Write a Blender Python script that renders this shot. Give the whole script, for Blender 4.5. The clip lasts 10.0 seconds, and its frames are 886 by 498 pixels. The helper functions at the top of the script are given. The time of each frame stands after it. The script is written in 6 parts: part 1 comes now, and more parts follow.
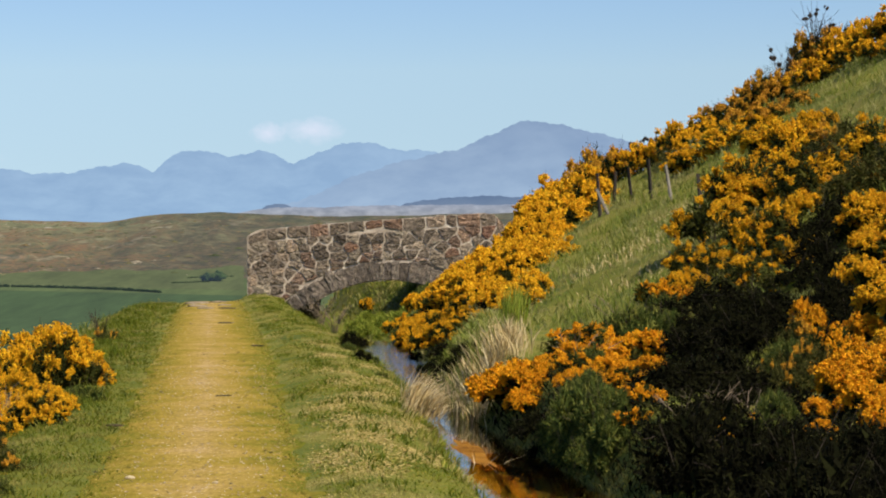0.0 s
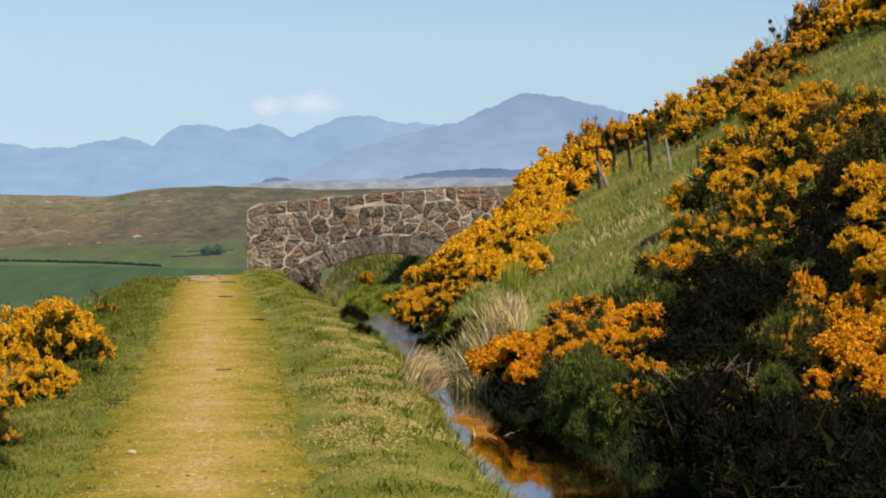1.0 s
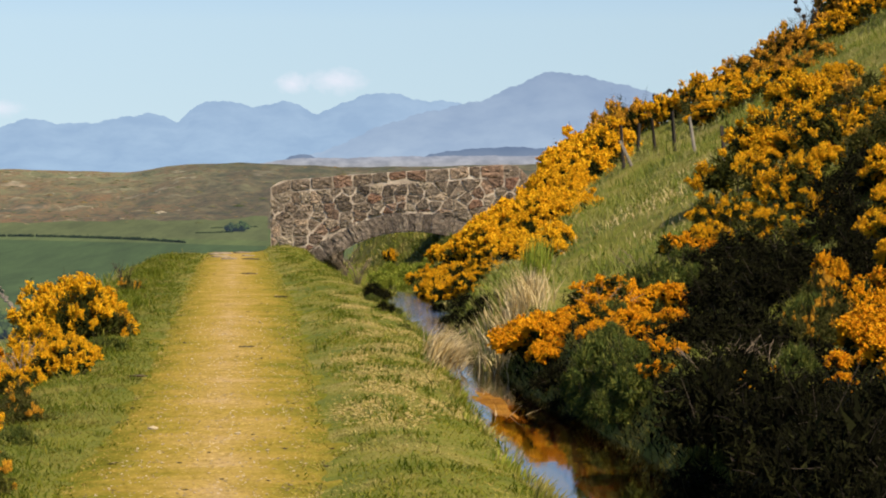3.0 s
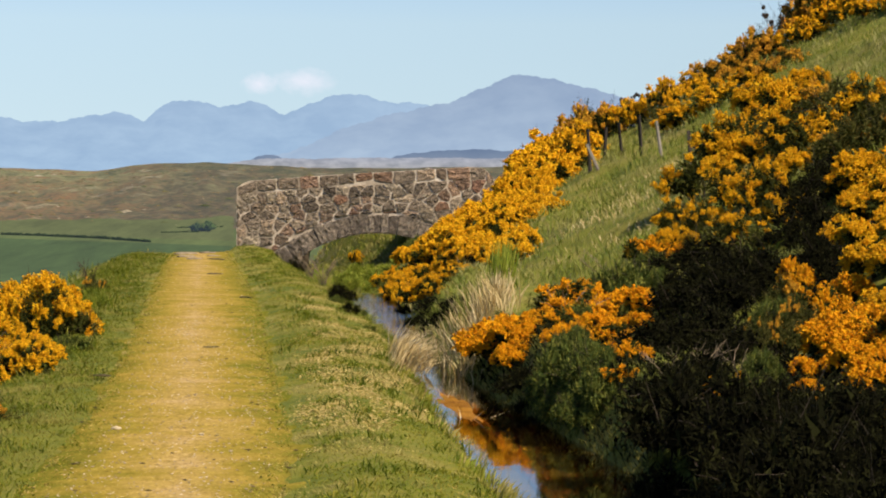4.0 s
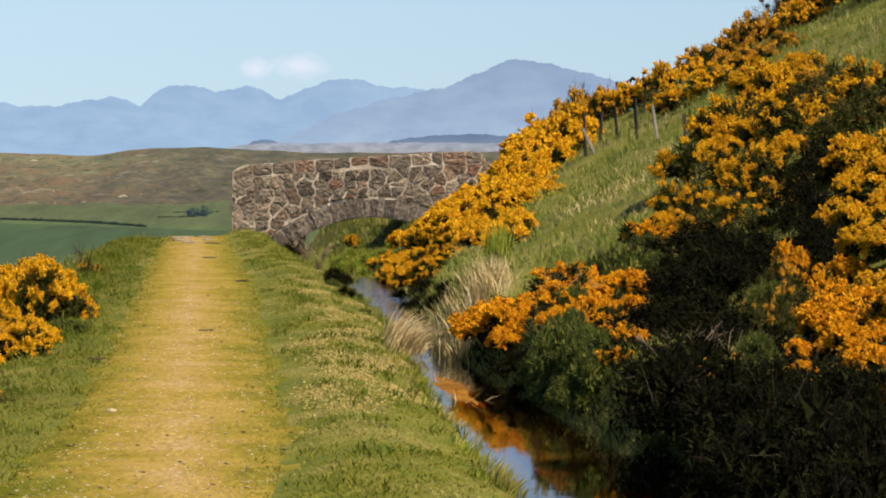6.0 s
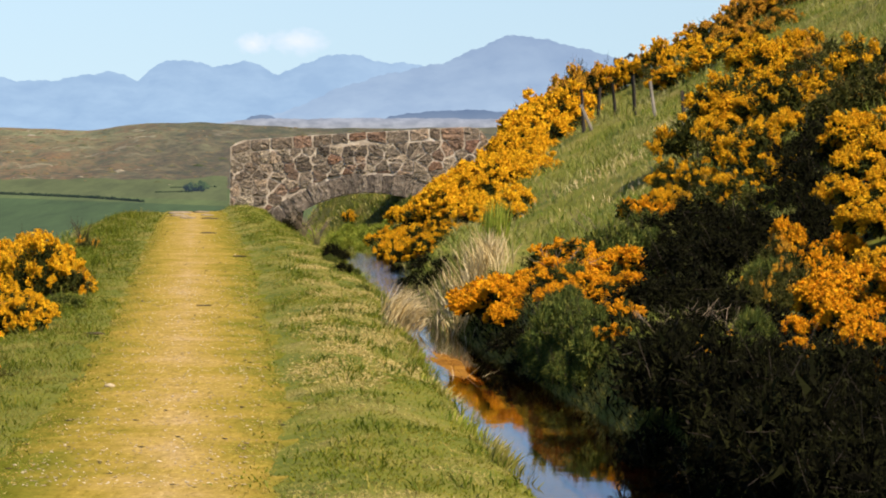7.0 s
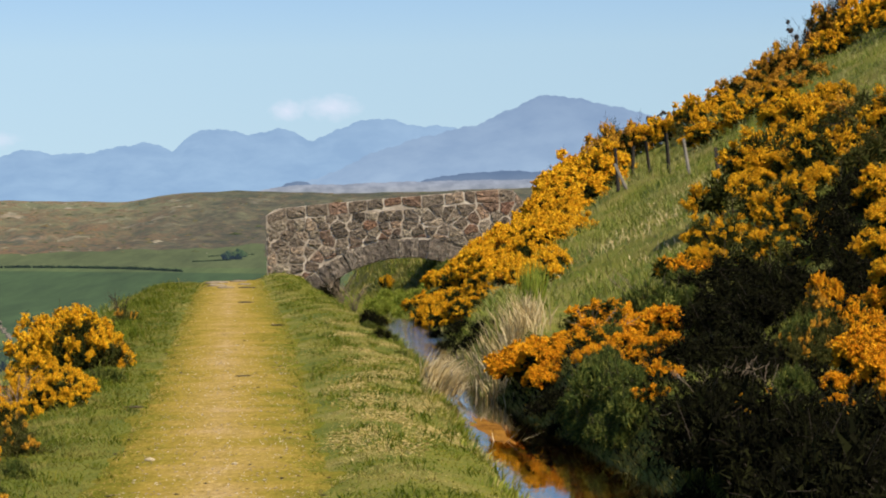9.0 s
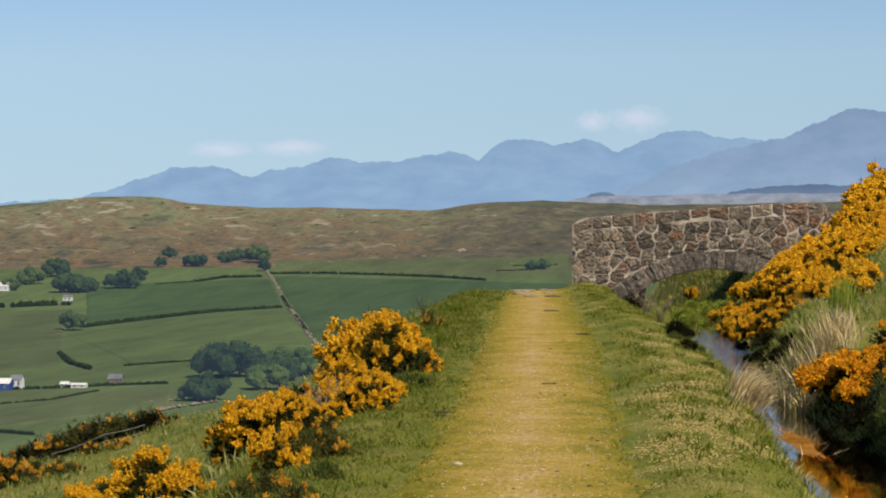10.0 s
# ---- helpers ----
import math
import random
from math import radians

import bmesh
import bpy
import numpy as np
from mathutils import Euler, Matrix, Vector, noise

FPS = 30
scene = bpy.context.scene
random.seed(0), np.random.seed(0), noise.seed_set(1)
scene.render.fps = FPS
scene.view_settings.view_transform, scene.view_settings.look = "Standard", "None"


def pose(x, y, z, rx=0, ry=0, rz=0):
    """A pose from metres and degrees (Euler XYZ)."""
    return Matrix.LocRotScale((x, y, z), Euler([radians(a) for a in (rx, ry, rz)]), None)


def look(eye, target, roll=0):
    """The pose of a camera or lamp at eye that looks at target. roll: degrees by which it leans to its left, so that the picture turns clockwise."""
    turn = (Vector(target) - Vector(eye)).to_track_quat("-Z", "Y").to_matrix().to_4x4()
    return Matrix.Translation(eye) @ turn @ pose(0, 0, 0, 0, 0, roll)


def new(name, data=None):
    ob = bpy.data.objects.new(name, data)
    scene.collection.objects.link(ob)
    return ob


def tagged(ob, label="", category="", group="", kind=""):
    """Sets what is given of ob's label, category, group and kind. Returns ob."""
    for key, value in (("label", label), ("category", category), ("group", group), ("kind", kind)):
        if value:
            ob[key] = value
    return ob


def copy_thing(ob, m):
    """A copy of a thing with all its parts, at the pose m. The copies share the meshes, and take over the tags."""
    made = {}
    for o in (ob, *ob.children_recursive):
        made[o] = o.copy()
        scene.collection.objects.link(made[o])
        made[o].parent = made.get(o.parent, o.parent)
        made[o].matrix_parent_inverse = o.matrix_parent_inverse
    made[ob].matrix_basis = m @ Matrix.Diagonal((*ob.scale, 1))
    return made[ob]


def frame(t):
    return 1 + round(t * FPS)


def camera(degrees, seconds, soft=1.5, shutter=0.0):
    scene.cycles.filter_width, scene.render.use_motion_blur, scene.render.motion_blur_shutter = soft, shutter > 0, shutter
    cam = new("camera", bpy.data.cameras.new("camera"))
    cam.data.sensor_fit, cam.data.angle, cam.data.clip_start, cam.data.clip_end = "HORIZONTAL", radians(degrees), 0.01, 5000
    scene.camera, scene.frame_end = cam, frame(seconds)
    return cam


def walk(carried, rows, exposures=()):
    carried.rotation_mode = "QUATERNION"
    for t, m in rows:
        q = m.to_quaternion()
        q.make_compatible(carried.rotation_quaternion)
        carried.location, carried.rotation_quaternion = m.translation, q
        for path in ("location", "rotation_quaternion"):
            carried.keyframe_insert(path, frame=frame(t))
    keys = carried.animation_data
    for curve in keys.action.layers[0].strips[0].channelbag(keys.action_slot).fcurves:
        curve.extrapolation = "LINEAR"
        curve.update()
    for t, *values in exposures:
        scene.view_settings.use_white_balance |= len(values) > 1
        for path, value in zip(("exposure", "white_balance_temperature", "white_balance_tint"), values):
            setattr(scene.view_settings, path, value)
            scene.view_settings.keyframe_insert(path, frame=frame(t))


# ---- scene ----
EXPOSURE = 0.5
cam = camera(19.764, 10.0, soft=1.95)
EYE_HEIGHT = 1.6
ROWS = [
    (0.0, pose(-0.0092, 0.0085, EYE_HEIGHT + -0.0061, 89.2870, 0.2492, -0.0031)),
    (0.5, pose(-0.0079, 0.0054, EYE_HEIGHT + 0.0027, 89.1380, 0.4885, 0.2126)),
    (1.0, pose(-0.0077, -0.0097, EYE_HEIGHT + -0.0020, 88.6748, 0.4810, -0.0070)),
    (1.5, pose(-0.0051, 0.0006, EYE_HEIGHT + 0.0058, 88.3332, 0.4254, -0.3731)),
    (2.0, pose(-0.0015, -0.0095, EYE_HEIGHT + -0.0028, 88.5236, 0.2953, 0.1148)),
    (2.5, pose(-0.0087, -0.0129, EYE_HEIGHT + 0.0006, 88.2610, 0.1455, 0.6180)),
    (2.7, pose(-0.0003, -0.0147, EYE_HEIGHT + -0.0023, 88.1561, 0.2808, 0.7827)),
    (3.8, pose(-0.0024, -0.0094, EYE_HEIGHT + 0.0195, 88.3248, -0.7781, -0.5728)),
    (4.0, pose(-0.0012, 0.0069, EYE_HEIGHT + 0.0040, 88.2307, -0.4758, -0.2176)),
    (4.5, pose(-0.0101, 0.0009, EYE_HEIGHT + -0.0072, 88.2038, -0.7619, -0.8055)),
    (5.0, pose(0.0010, 0.0038, EYE_HEIGHT + 0.0096, 89.0534, -0.9237, -0.2333)),
    (5.5, pose(0.0045, 0.0057, EYE_HEIGHT + 0.0093, 88.3087, -0.6716, -0.3857)),
    (5.7, pose(0.0060, 0.0080, EYE_HEIGHT + -0.0081, 88.1794, -0.5375, -0.4232)),
    (6.8, pose(0.0044, 0.0013, EYE_HEIGHT + -0.0126, 87.0834, -0.3873, -0.0252)),
    (7.0, pose(0.0020, -0.0230, EYE_HEIGHT + -0.0073, 87.3425, -0.6113, -0.3559)),
    (7.5, pose(0.0078, 0.0158, EYE_HEIGHT + -0.0046, 87.5831, -0.6055, 1.3045)),
    (8.0, pose(0.0073, 0.0096, EYE_HEIGHT + -0.0064, 88.4861, -0.4961, 0.4711)),
    (8.5, pose(0.0012, 0.0067, EYE_HEIGHT + -0.0017, 88.7570, 0.0494, -0.0214)),
    (9.0, pose(0.0171, -0.0172, EYE_HEIGHT + 0.0141, 88.7434, 0.9637, 0.4439)),
    (9.5, pose(-0.0018, 0.0104, EYE_HEIGHT + 0.0055, 88.4514, 0.8816, 3.5350)),
    (10.0, pose(-0.0278, 0.0144, EYE_HEIGHT + -0.0068, 89.0527, 0.1591, 7.2949)),
]
walk(cam, ROWS, exposures=[(t, EXPOSURE + more, kelvin, tint) for t, more, kelvin, tint in (
    (0.0, -0.03, 5950, 15), (1.5, 0.04, 6200, 17), (2.5, 0.08, 6300, 17), (4.0, 0.12, 6350, 17), (5.0, 0.08, 6200, 17), (5.5, 0.06, 6200, 17),
    (7.0, 0.26, 6200, 17), (7.5, 0.3, 6080, 17), (8.5, 0.04, 6000, 16), (9.0, 0.0, 5950, 15), (9.5, -0.1, 5880, 15), (10.0, -0.22, 5880, 15))])

# ---- daylight ----
SUN_FROM = Vector((0.44, -0.50, 0.75)).normalized()
world = bpy.data.worlds.new("world")
scene.world = world
world.use_nodes = True
wn, wl = world.node_tree.nodes, world.node_tree.links
sky = wn.new("ShaderNodeTexSky")
sky.sky_type, sky.sun_disc = "NISHITA", False
sky.sun_elevation = math.asin(SUN_FROM.z)
sky.sun_rotation = math.atan2(SUN_FROM.x, SUN_FROM.y)
sky.altitude, sky.air_density, sky.dust_density, sky.ozone_density = 300, 1.0, 0.2, 5.2
# the sky close to the horizon takes the paler blue found a few degrees up
way = wn.new("ShaderNodeTexCoord")
axes = wn.new("ShaderNodeSeparateXYZ")
wl.new(way.outputs["Generated"], axes.inputs[0])
lift = wn.new("ShaderNodeMath")
lift.operation = "MULTIPLY_ADD"
lift.inputs[1].default_value, lift.inputs[2].default_value = 0.2, 0.046
wl.new(axes.outputs["Z"], lift.inputs[0])
higher = wn.new("ShaderNodeMath")
higher.operation = "MAXIMUM"
wl.new(axes.outputs["Z"], higher.inputs[0])
wl.new(lift.outputs[0], higher.inputs[1])
back_ = wn.new("ShaderNodeCombineXYZ")
wl.new(axes.outputs["X"], back_.inputs["X"])
wl.new(axes.outputs["Y"], back_.inputs["Y"])
wl.new(higher.outputs[0], back_.inputs["Z"])
wl.new(back_.outputs[0], sky.inputs["Vector"])
wl.new(sky.outputs[0], wn["Background"].inputs[0])
wn["Background"].inputs[1].default_value = 0.071
sun = new("sun", bpy.data.lights.new("sun", "SUN"))
sun.data.energy, sun.data.angle, sun.data.color = 5.0, radians(0.6), (1.0, 0.855, 0.60)
sun.matrix_world = look(SUN_FROM * 60, (0, 0, 0))


# ---- materials ----
def nodes_of(name):
    m = bpy.data.materials.new(name)
    m.use_nodes = True
    return m, m.node_tree.nodes, m.node_tree.links, m.node_tree.nodes["Principled BSDF"]


def ramp(n, l, source, stops):
    r = n.new("ShaderNodeValToRGB")
    while len(r.color_ramp.elements) < len(stops):
        r.color_ramp.elements.new(0.5)
    for e, (at, c) in zip(r.color_ramp.elements, stops):
        e.position, e.color = at, (*c, 1)
    l.new(source, r.inputs[0])
    return r.outputs[0]


def noisy(n, l, scale, detail=5.0, rough=0.6, coord=None, stretch=None):
    t = n.new("ShaderNodeTexNoise")
    t.inputs["Scale"].default_value, t.inputs["Detail"].default_value, t.inputs["Roughness"].default_value = scale, detail, rough
    c = coord or n.new("ShaderNodeNewGeometry").outputs["Position"]
    if stretch:
        v = n.new("ShaderNodeVectorMath")
        v.operation = "MULTIPLY"
        v.inputs[1].default_value = stretch
        l.new(c, v.inputs[0])
        c = v.outputs[0]
    l.new(c, t.inputs["Vector"])
    return t.outputs["Fac"]


def mixed(n, l, fac, a, b, how="MIX"):
    m = n.new("ShaderNodeMix")
    m.data_type, m.blend_type = "RGBA", how
    if isinstance(fac, float):
        m.inputs["Factor"].default_value = fac
    else:
        l.new(fac, m.inputs["Factor"])
    for sock, v in ((m.inputs["A"], a), (m.inputs["B"], b)):
        if isinstance(v, tuple):
            sock.default_value = (*v, 1)
        else:
            l.new(v, sock)
    return m.outputs["Result"]


def bumped(n, l, p, height, strength, distance):
    b = n.new("ShaderNodeBump")
    b.inputs["Strength"].default_value, b.inputs["Distance"].default_value = strength, distance
    l.new(height, b.inputs["Height"])
    l.new(b.outputs[0], p.inputs["Normal"])


def earth(name, stops, big, fine_stops, fine, rough=0.95, bump=0.02, stretch=None):
    """A surface with patches at one scale and grain at another."""
    m, n, l, p = nodes_of(name)
    a = ramp(n, l, noisy(n, l, big, 4, 0.6, stretch=stretch), stops)
    f = noisy(n, l, fine, 6, 0.7, stretch=stretch)
    b = ramp(n, l, f, fine_stops)
    l.new(mixed(n, l, 0.75, a, b, "MULTIPLY"), p.inputs["Base Color"])
    p.inputs["Roughness"].default_value = rough
    p.inputs["Specular IOR Level"].default_value = 0.2
    bumped(n, l, p, f, 0.7, bump)
    return m


def leafy(name, stops, rough=0.6, through_=0.25, patch=None, spec=0.25):
    """Leaves, blades or petals: the colour changes from piece to piece; some light passes through."""
    m, n, l, p = nodes_of(name)
    g = n.new("ShaderNodeNewGeometry")
    c = ramp(n, l, g.outputs["Random Per Island"], stops)
    for scale, tint in (patch if patch and isinstance(patch[0], tuple) else (patch,) if patch else ()):
        c = mixed(n, l, ramp(n, l, noisy(n, l, scale, 4, 0.6), ((0.50, (0, 0, 0)), (0.62, (0.85, 0.85, 0.85)))), c, tint)
    l.new(c, p.inputs["Base Color"])
    p.inputs["Roughness"].default_value = rough
    p.inputs["Specular IOR Level"].default_value = spec
    t = n.new("ShaderNodeBsdfTranslucent")
    l.new(c, t.inputs["Color"])
    mx = n.new("ShaderNodeMixShader")
    mx.inputs[0].default_value = through_
    out = n["Material Output"]
    l.new(p.outputs[0], mx.inputs[1])
    l.new(t.outputs[0], mx.inputs[2])
    l.new(mx.outputs[0], out.inputs["Surface"])
    return m


GREY = ((0.25, (0.45, 0.45, 0.45)), (0.75, (1.0, 1.0, 1.0)))
SOIL = earth("turf soil", ((0.35, (0.10, 0.13, 0.012)), (0.5, (0.165, 0.175, 0.018)), (0.68, (0.28, 0.24, 0.06))), 0.9, GREY, 9, bump=0.03)


def path_material():
    """Trodden yellow gravel down the middle, olive moss towards both edges, fine specks of grit."""
    m, n, l, p = nodes_of("mossy gravel")
    d = n.new("ShaderNodeVectorMath")
    d.operation = "DOT_PRODUCT"
    g = n.new("ShaderNodeNewGeometry").outputs["Position"]
    l.new(g, d.inputs[0])
    d.inputs[1].default_value = (1.0, 0.089, 0.0)
    across = n.new("ShaderNodeMath")
    across.operation = "ADD"
    across.inputs[1].default_value = 0.13
    l.new(d.outputs["Value"], across.inputs[0])
    side = n.new("ShaderNodeMath")
    side.operation = "ABSOLUTE"
    l.new(across.outputs[0], side.inputs[0])
    wander = n.new("ShaderNodeMath")
    wander.operation = "MULTIPLY_ADD"
    l.new(noisy(n, l, 1.5, 6, 0.72), wander.inputs[0])
    wander.inputs[1].default_value = 1.5
    l.new(side.outputs[0], wander.inputs[2])
    e = n.new("ShaderNodeMapRange")
    l.new(wander.outputs[0], e.inputs[0])
    e.inputs[1].default_value, e.inputs[2].default_value = 0.45, 1.6
    c = ramp(n, l, e.outputs[0], ((0.10, (0.395, 0.285, 0.13)), (0.33, (0.345, 0.248, 0.075)), (0.55, (0.28, 0.21, 0.04)), (0.75, (0.19, 0.165, 0.026)), (0.95, (0.12, 0.13, 0.016))))
    fine = noisy(n, l, 30, 6, 0.78, stretch=(1, 0.28, 1))
    c = mixed(n, l, 0.8, c, ramp(n, l, fine, ((0.32, (0.36, 0.34, 0.31)), (0.45, (0.84, 0.83, 0.80)), (0.58, (1.02, 1.02, 1.0)), (0.68, (1.55, 1.58, 1.8)))), "MULTIPLY")
    patch = noisy(n, l, 6, 5, 0.68, stretch=(1, 0.25, 1))
    c = mixed(n, l, 0.45, c, ramp(n, l, patch, ((0.3, (0.66, 0.70, 0.5)), (0.5, (0.98, 0.98, 0.95)), (0.7, (1.15, 1.13, 1.2)))), "MULTIPLY")
    l.new(c, p.inputs["Base Color"])
    p.inputs["Roughness"].default_value = 1.0
    p.inputs["Specular IOR Level"].default_value = 0.0
    bumped(n, l, p, fine, 0.3, 0.006)
    return m


PATH_MAT = path_material()
BED = earth("peaty bed", ((0.35, (0.05, 0.02, 0.005)), (0.65, (0.16, 0.06, 0.010))), 2.0, GREY, 20)
GRASS = leafy("grass", ((0.0, (0.115, 0.15, 0.010)), (0.55, (0.185, 0.205, 0.014)), (0.9, (0.27, 0.25, 0.025)), (1.0, (0.42, 0.33, 0.09))), 0.6, 0.35, patch=((5.0, (0.25, 0.24, 0.035)), (2.2, (0.11, 0.15, 0.012)), (1.5, (0.45, 0.37, 0.135))), spec=0.12)
HILLGRASS = leafy("hill grass", ((0.0, (0.085, 0.13, 0.011)), (0.5, (0.155, 0.2, 0.018)), (0.88, (0.25, 0.25, 0.045)), (1.0, (0.42, 0.36, 0.15))), 0.55, 0.4, patch=((3.0, (0.20, 0.215, 0.04)), (0.8, (0.34, 0.31, 0.12))))
LUSH = leafy("lush grass", ((0.0, (0.08, 0.115, 0.008)), (0.6, (0.135, 0.16, 0.011)), (1.0, (0.24, 0.22, 0.03))), 0.6, 0.4, patch=((4.0, (0.19, 0.19, 0.03)), (1.7, (0.07, 0.11, 0.010)), (1.1, (0.28, 0.25, 0.07))), spec=0.12)
STRAW = leafy("straw", ((0.0, (0.34, 0.245, 0.09)), (0.5, (0.52, 0.41, 0.20)), (1.0, (0.68, 0.57, 0.34))), 0.6, 0.25)
STRAWFLAT = leafy("trodden straw", ((0.0, (0.32, 0.245, 0.07)), (0.5, (0.44, 0.345, 0.125)), (1.0, (0.56, 0.45, 0.20))), 0.7, 0.2, spec=0.08)
TUFT = leafy("dark tufts", ((0.0, (0.05, 0.085, 0.006)), (0.6, (0.11, 0.14, 0.010)), (1.0, (0.2, 0.19, 0.02))), 0.6, 0.35, spec=0.1)
PETAL = leafy("gorse petals", ((0.0, (0.54, 0.24, 0.003)), (0.5, (0.73, 0.385, 0.006)), (1.0, (0.85, 0.53, 0.014))), 0.7, 0.22, spec=0.05)
PETAL_AMBER = leafy("amber petals", ((0.0, (0.56, 0.21, 0.003)), (0.6, (0.73, 0.325, 0.004)), (1.0, (0.83, 0.45, 0.009))), 0.7, 0.22, spec=0.05)
PETAL_FADED = leafy("faded petals", ((0.0, (0.36, 0.17, 0.02)), (0.6, (0.56, 0.28, 0.02)), (1.0, (0.72, 0.40, 0.025))), 0.7, 0.22, spec=0.05)
NEEDLE = leafy("gorse needles", ((0.0, (0.010, 0.013, 0.003)), (0.6, (0.032, 0.038, 0.007)), (1.0, (0.09, 0.085, 0.014))), 0.8, 0.15, spec=0.05)
# near-black needles: the deep shade inside the gorse put into their colour
GORSE_SHADE = leafy("shade-dark gorse", ((0.0, (0.004, 0.004, 0.0025)), (0.7, (0.009, 0.0095, 0.004)), (1.0, (0.022, 0.024, 0.008))), 0.9, 0.05, spec=0.02)
OLIVE = leafy("olive gorse needles", ((0.0, (0.022, 0.028, 0.006)), (0.6, (0.055, 0.058, 0.012)), (1.0, (0.13, 0.11, 0.03))), 0.8, 0.15, spec=0.05)
BRAMBLE = leafy("bramble leaves", ((0.0, (0.03, 0.05, 0.010)), (0.6, (0.08, 0.105, 0.02)), (1.0, (0.22, 0.22, 0.04))), 0.7, 0.25, spec=0.08)
YOUNG = leafy("young leaves", ((0.0, (0.12, 0.17, 0.018)), (0.6, (0.24, 0.29, 0.035)), (1.0, (0.42, 0.41, 0.07))), 0.7, 0.4, spec=0.08)
WOODY = earth("dead twigs", ((0.3, (0.025, 0.02, 0.015)), (0.7, (0.08, 0.062, 0.045))), 8, GREY, 50, bump=0.004)
POSTWOOD = earth("weathered post", ((0.3, (0.025, 0.021, 0.017)), (0.7, (0.07, 0.06, 0.05))), 5, GREY, 40, bump=0.006, stretch=(1, 1, 0.15))
POSTPALE = earth("bleached post", ((0.3, (0.20, 0.18, 0.15)), (0.7, (0.36, 0.33, 0.29))), 5, GREY, 40, bump=0.006, stretch=(1, 1, 0.15))
MORTAR = earth("lime mortar", ((0.32, (0.24, 0.20, 0.155)), (0.5, (0.52, 0.445, 0.36)), (0.68, (0.74, 0.66, 0.55))), 2.6, GREY, 30, bump=0.015)


# near-black stone that paints the shade under the arch
ARCH_SHADE = earth("arch shade stone", ((0.35, (0.018, 0.015, 0.012)), (0.65, (0.06, 0.05, 0.04))), 3, GREY, 20, bump=0.02)
RUBBLE = ((0.0, (0.06, 0.048, 0.038)), (0.22, (0.20, 0.165, 0.13)), (0.40, (0.125, 0.098, 0.075)), (0.52, (0.165, 0.09, 0.062)), (0.64, (0.26, 0.225, 0.175)),
          (0.78, (0.085, 0.066, 0.052)), (0.88, (0.20, 0.115, 0.075)), (1.0, (0.36, 0.325, 0.255)))


def stone_material(name, stops):
    m, n, l, p = nodes_of(name)
    o = n.new("ShaderNodeObjectInfo")
    c = ramp(n, l, o.outputs["Random"], stops)
    g = noisy(n, l, 11, 8, 0.74, stretch=(1, 1, 1.5))
    c = mixed(n, l, 0.9, c, ramp(n, l, g, ((0.32, (0.22, 0.22, 0.22)), (0.5, (0.92, 0.90, 0.87)), (0.68, (2.2, 2.12, 1.95)))), "MULTIPLY")
    lich = ramp(n, l, noisy(n, l, 14, 5, 0.65), ((0.60, (0, 0, 0)), (0.72, (0.6, 0.6, 0.6))))
    c = mixed(n, l, lich, c, (0.33, 0.33, 0.27))
    l.new(c, p.inputs["Base Color"])
    p.inputs["Roughness"].default_value = 0.9
    bumped(n, l, p, g, 1.0, 0.05)
    return m


STONE = stone_material("rubble stone", RUBBLE)
RING_STONE = stone_material("grey arch stone", ((0.0, (0.075, 0.062, 0.052)), (0.5, (0.13, 0.108, 0.09)), (1.0, (0.17, 0.145, 0.12))))


def water_material():
    m, n, l, p = nodes_of("peaty water")
    p.inputs["Base Color"].default_value = (0.2, 0.085, 0.018, 1)
    p.inputs["Roughness"].default_value = 0.03
    p.inputs["IOR"].default_value = 1.33
    p.inputs["Transmission Weight"].default_value = 1.0
    # still in the near reach, riffled where the channel narrows further on
    sep = n.new("ShaderNodeSeparateXYZ")
    l.new(n.new("ShaderNodeNewGeometry").outputs["Position"], sep.inputs[0])
    riffle = n.new("ShaderNodeMapRange")
    l.new(sep.outputs["Y"], riffle.inputs[0])
    riffle.inputs[1].default_value, riffle.inputs[2].default_value, riffle.inputs[3].default_value, riffle.inputs[4].default_value = 19, 29, 0.03, 0.8
    waves = n.new("ShaderNodeMath")
    waves.operation = "MULTIPLY"
    l.new(noisy(n, l, 7.0, 3, 0.55, stretch=(0.7, 1, 1)), waves.inputs[0])
    l.new(riffle.outputs[0], waves.inputs[1])
    bumped(n, l, p, waves.outputs[0], 0.5, 0.03)
    return m


WATER = water_material()


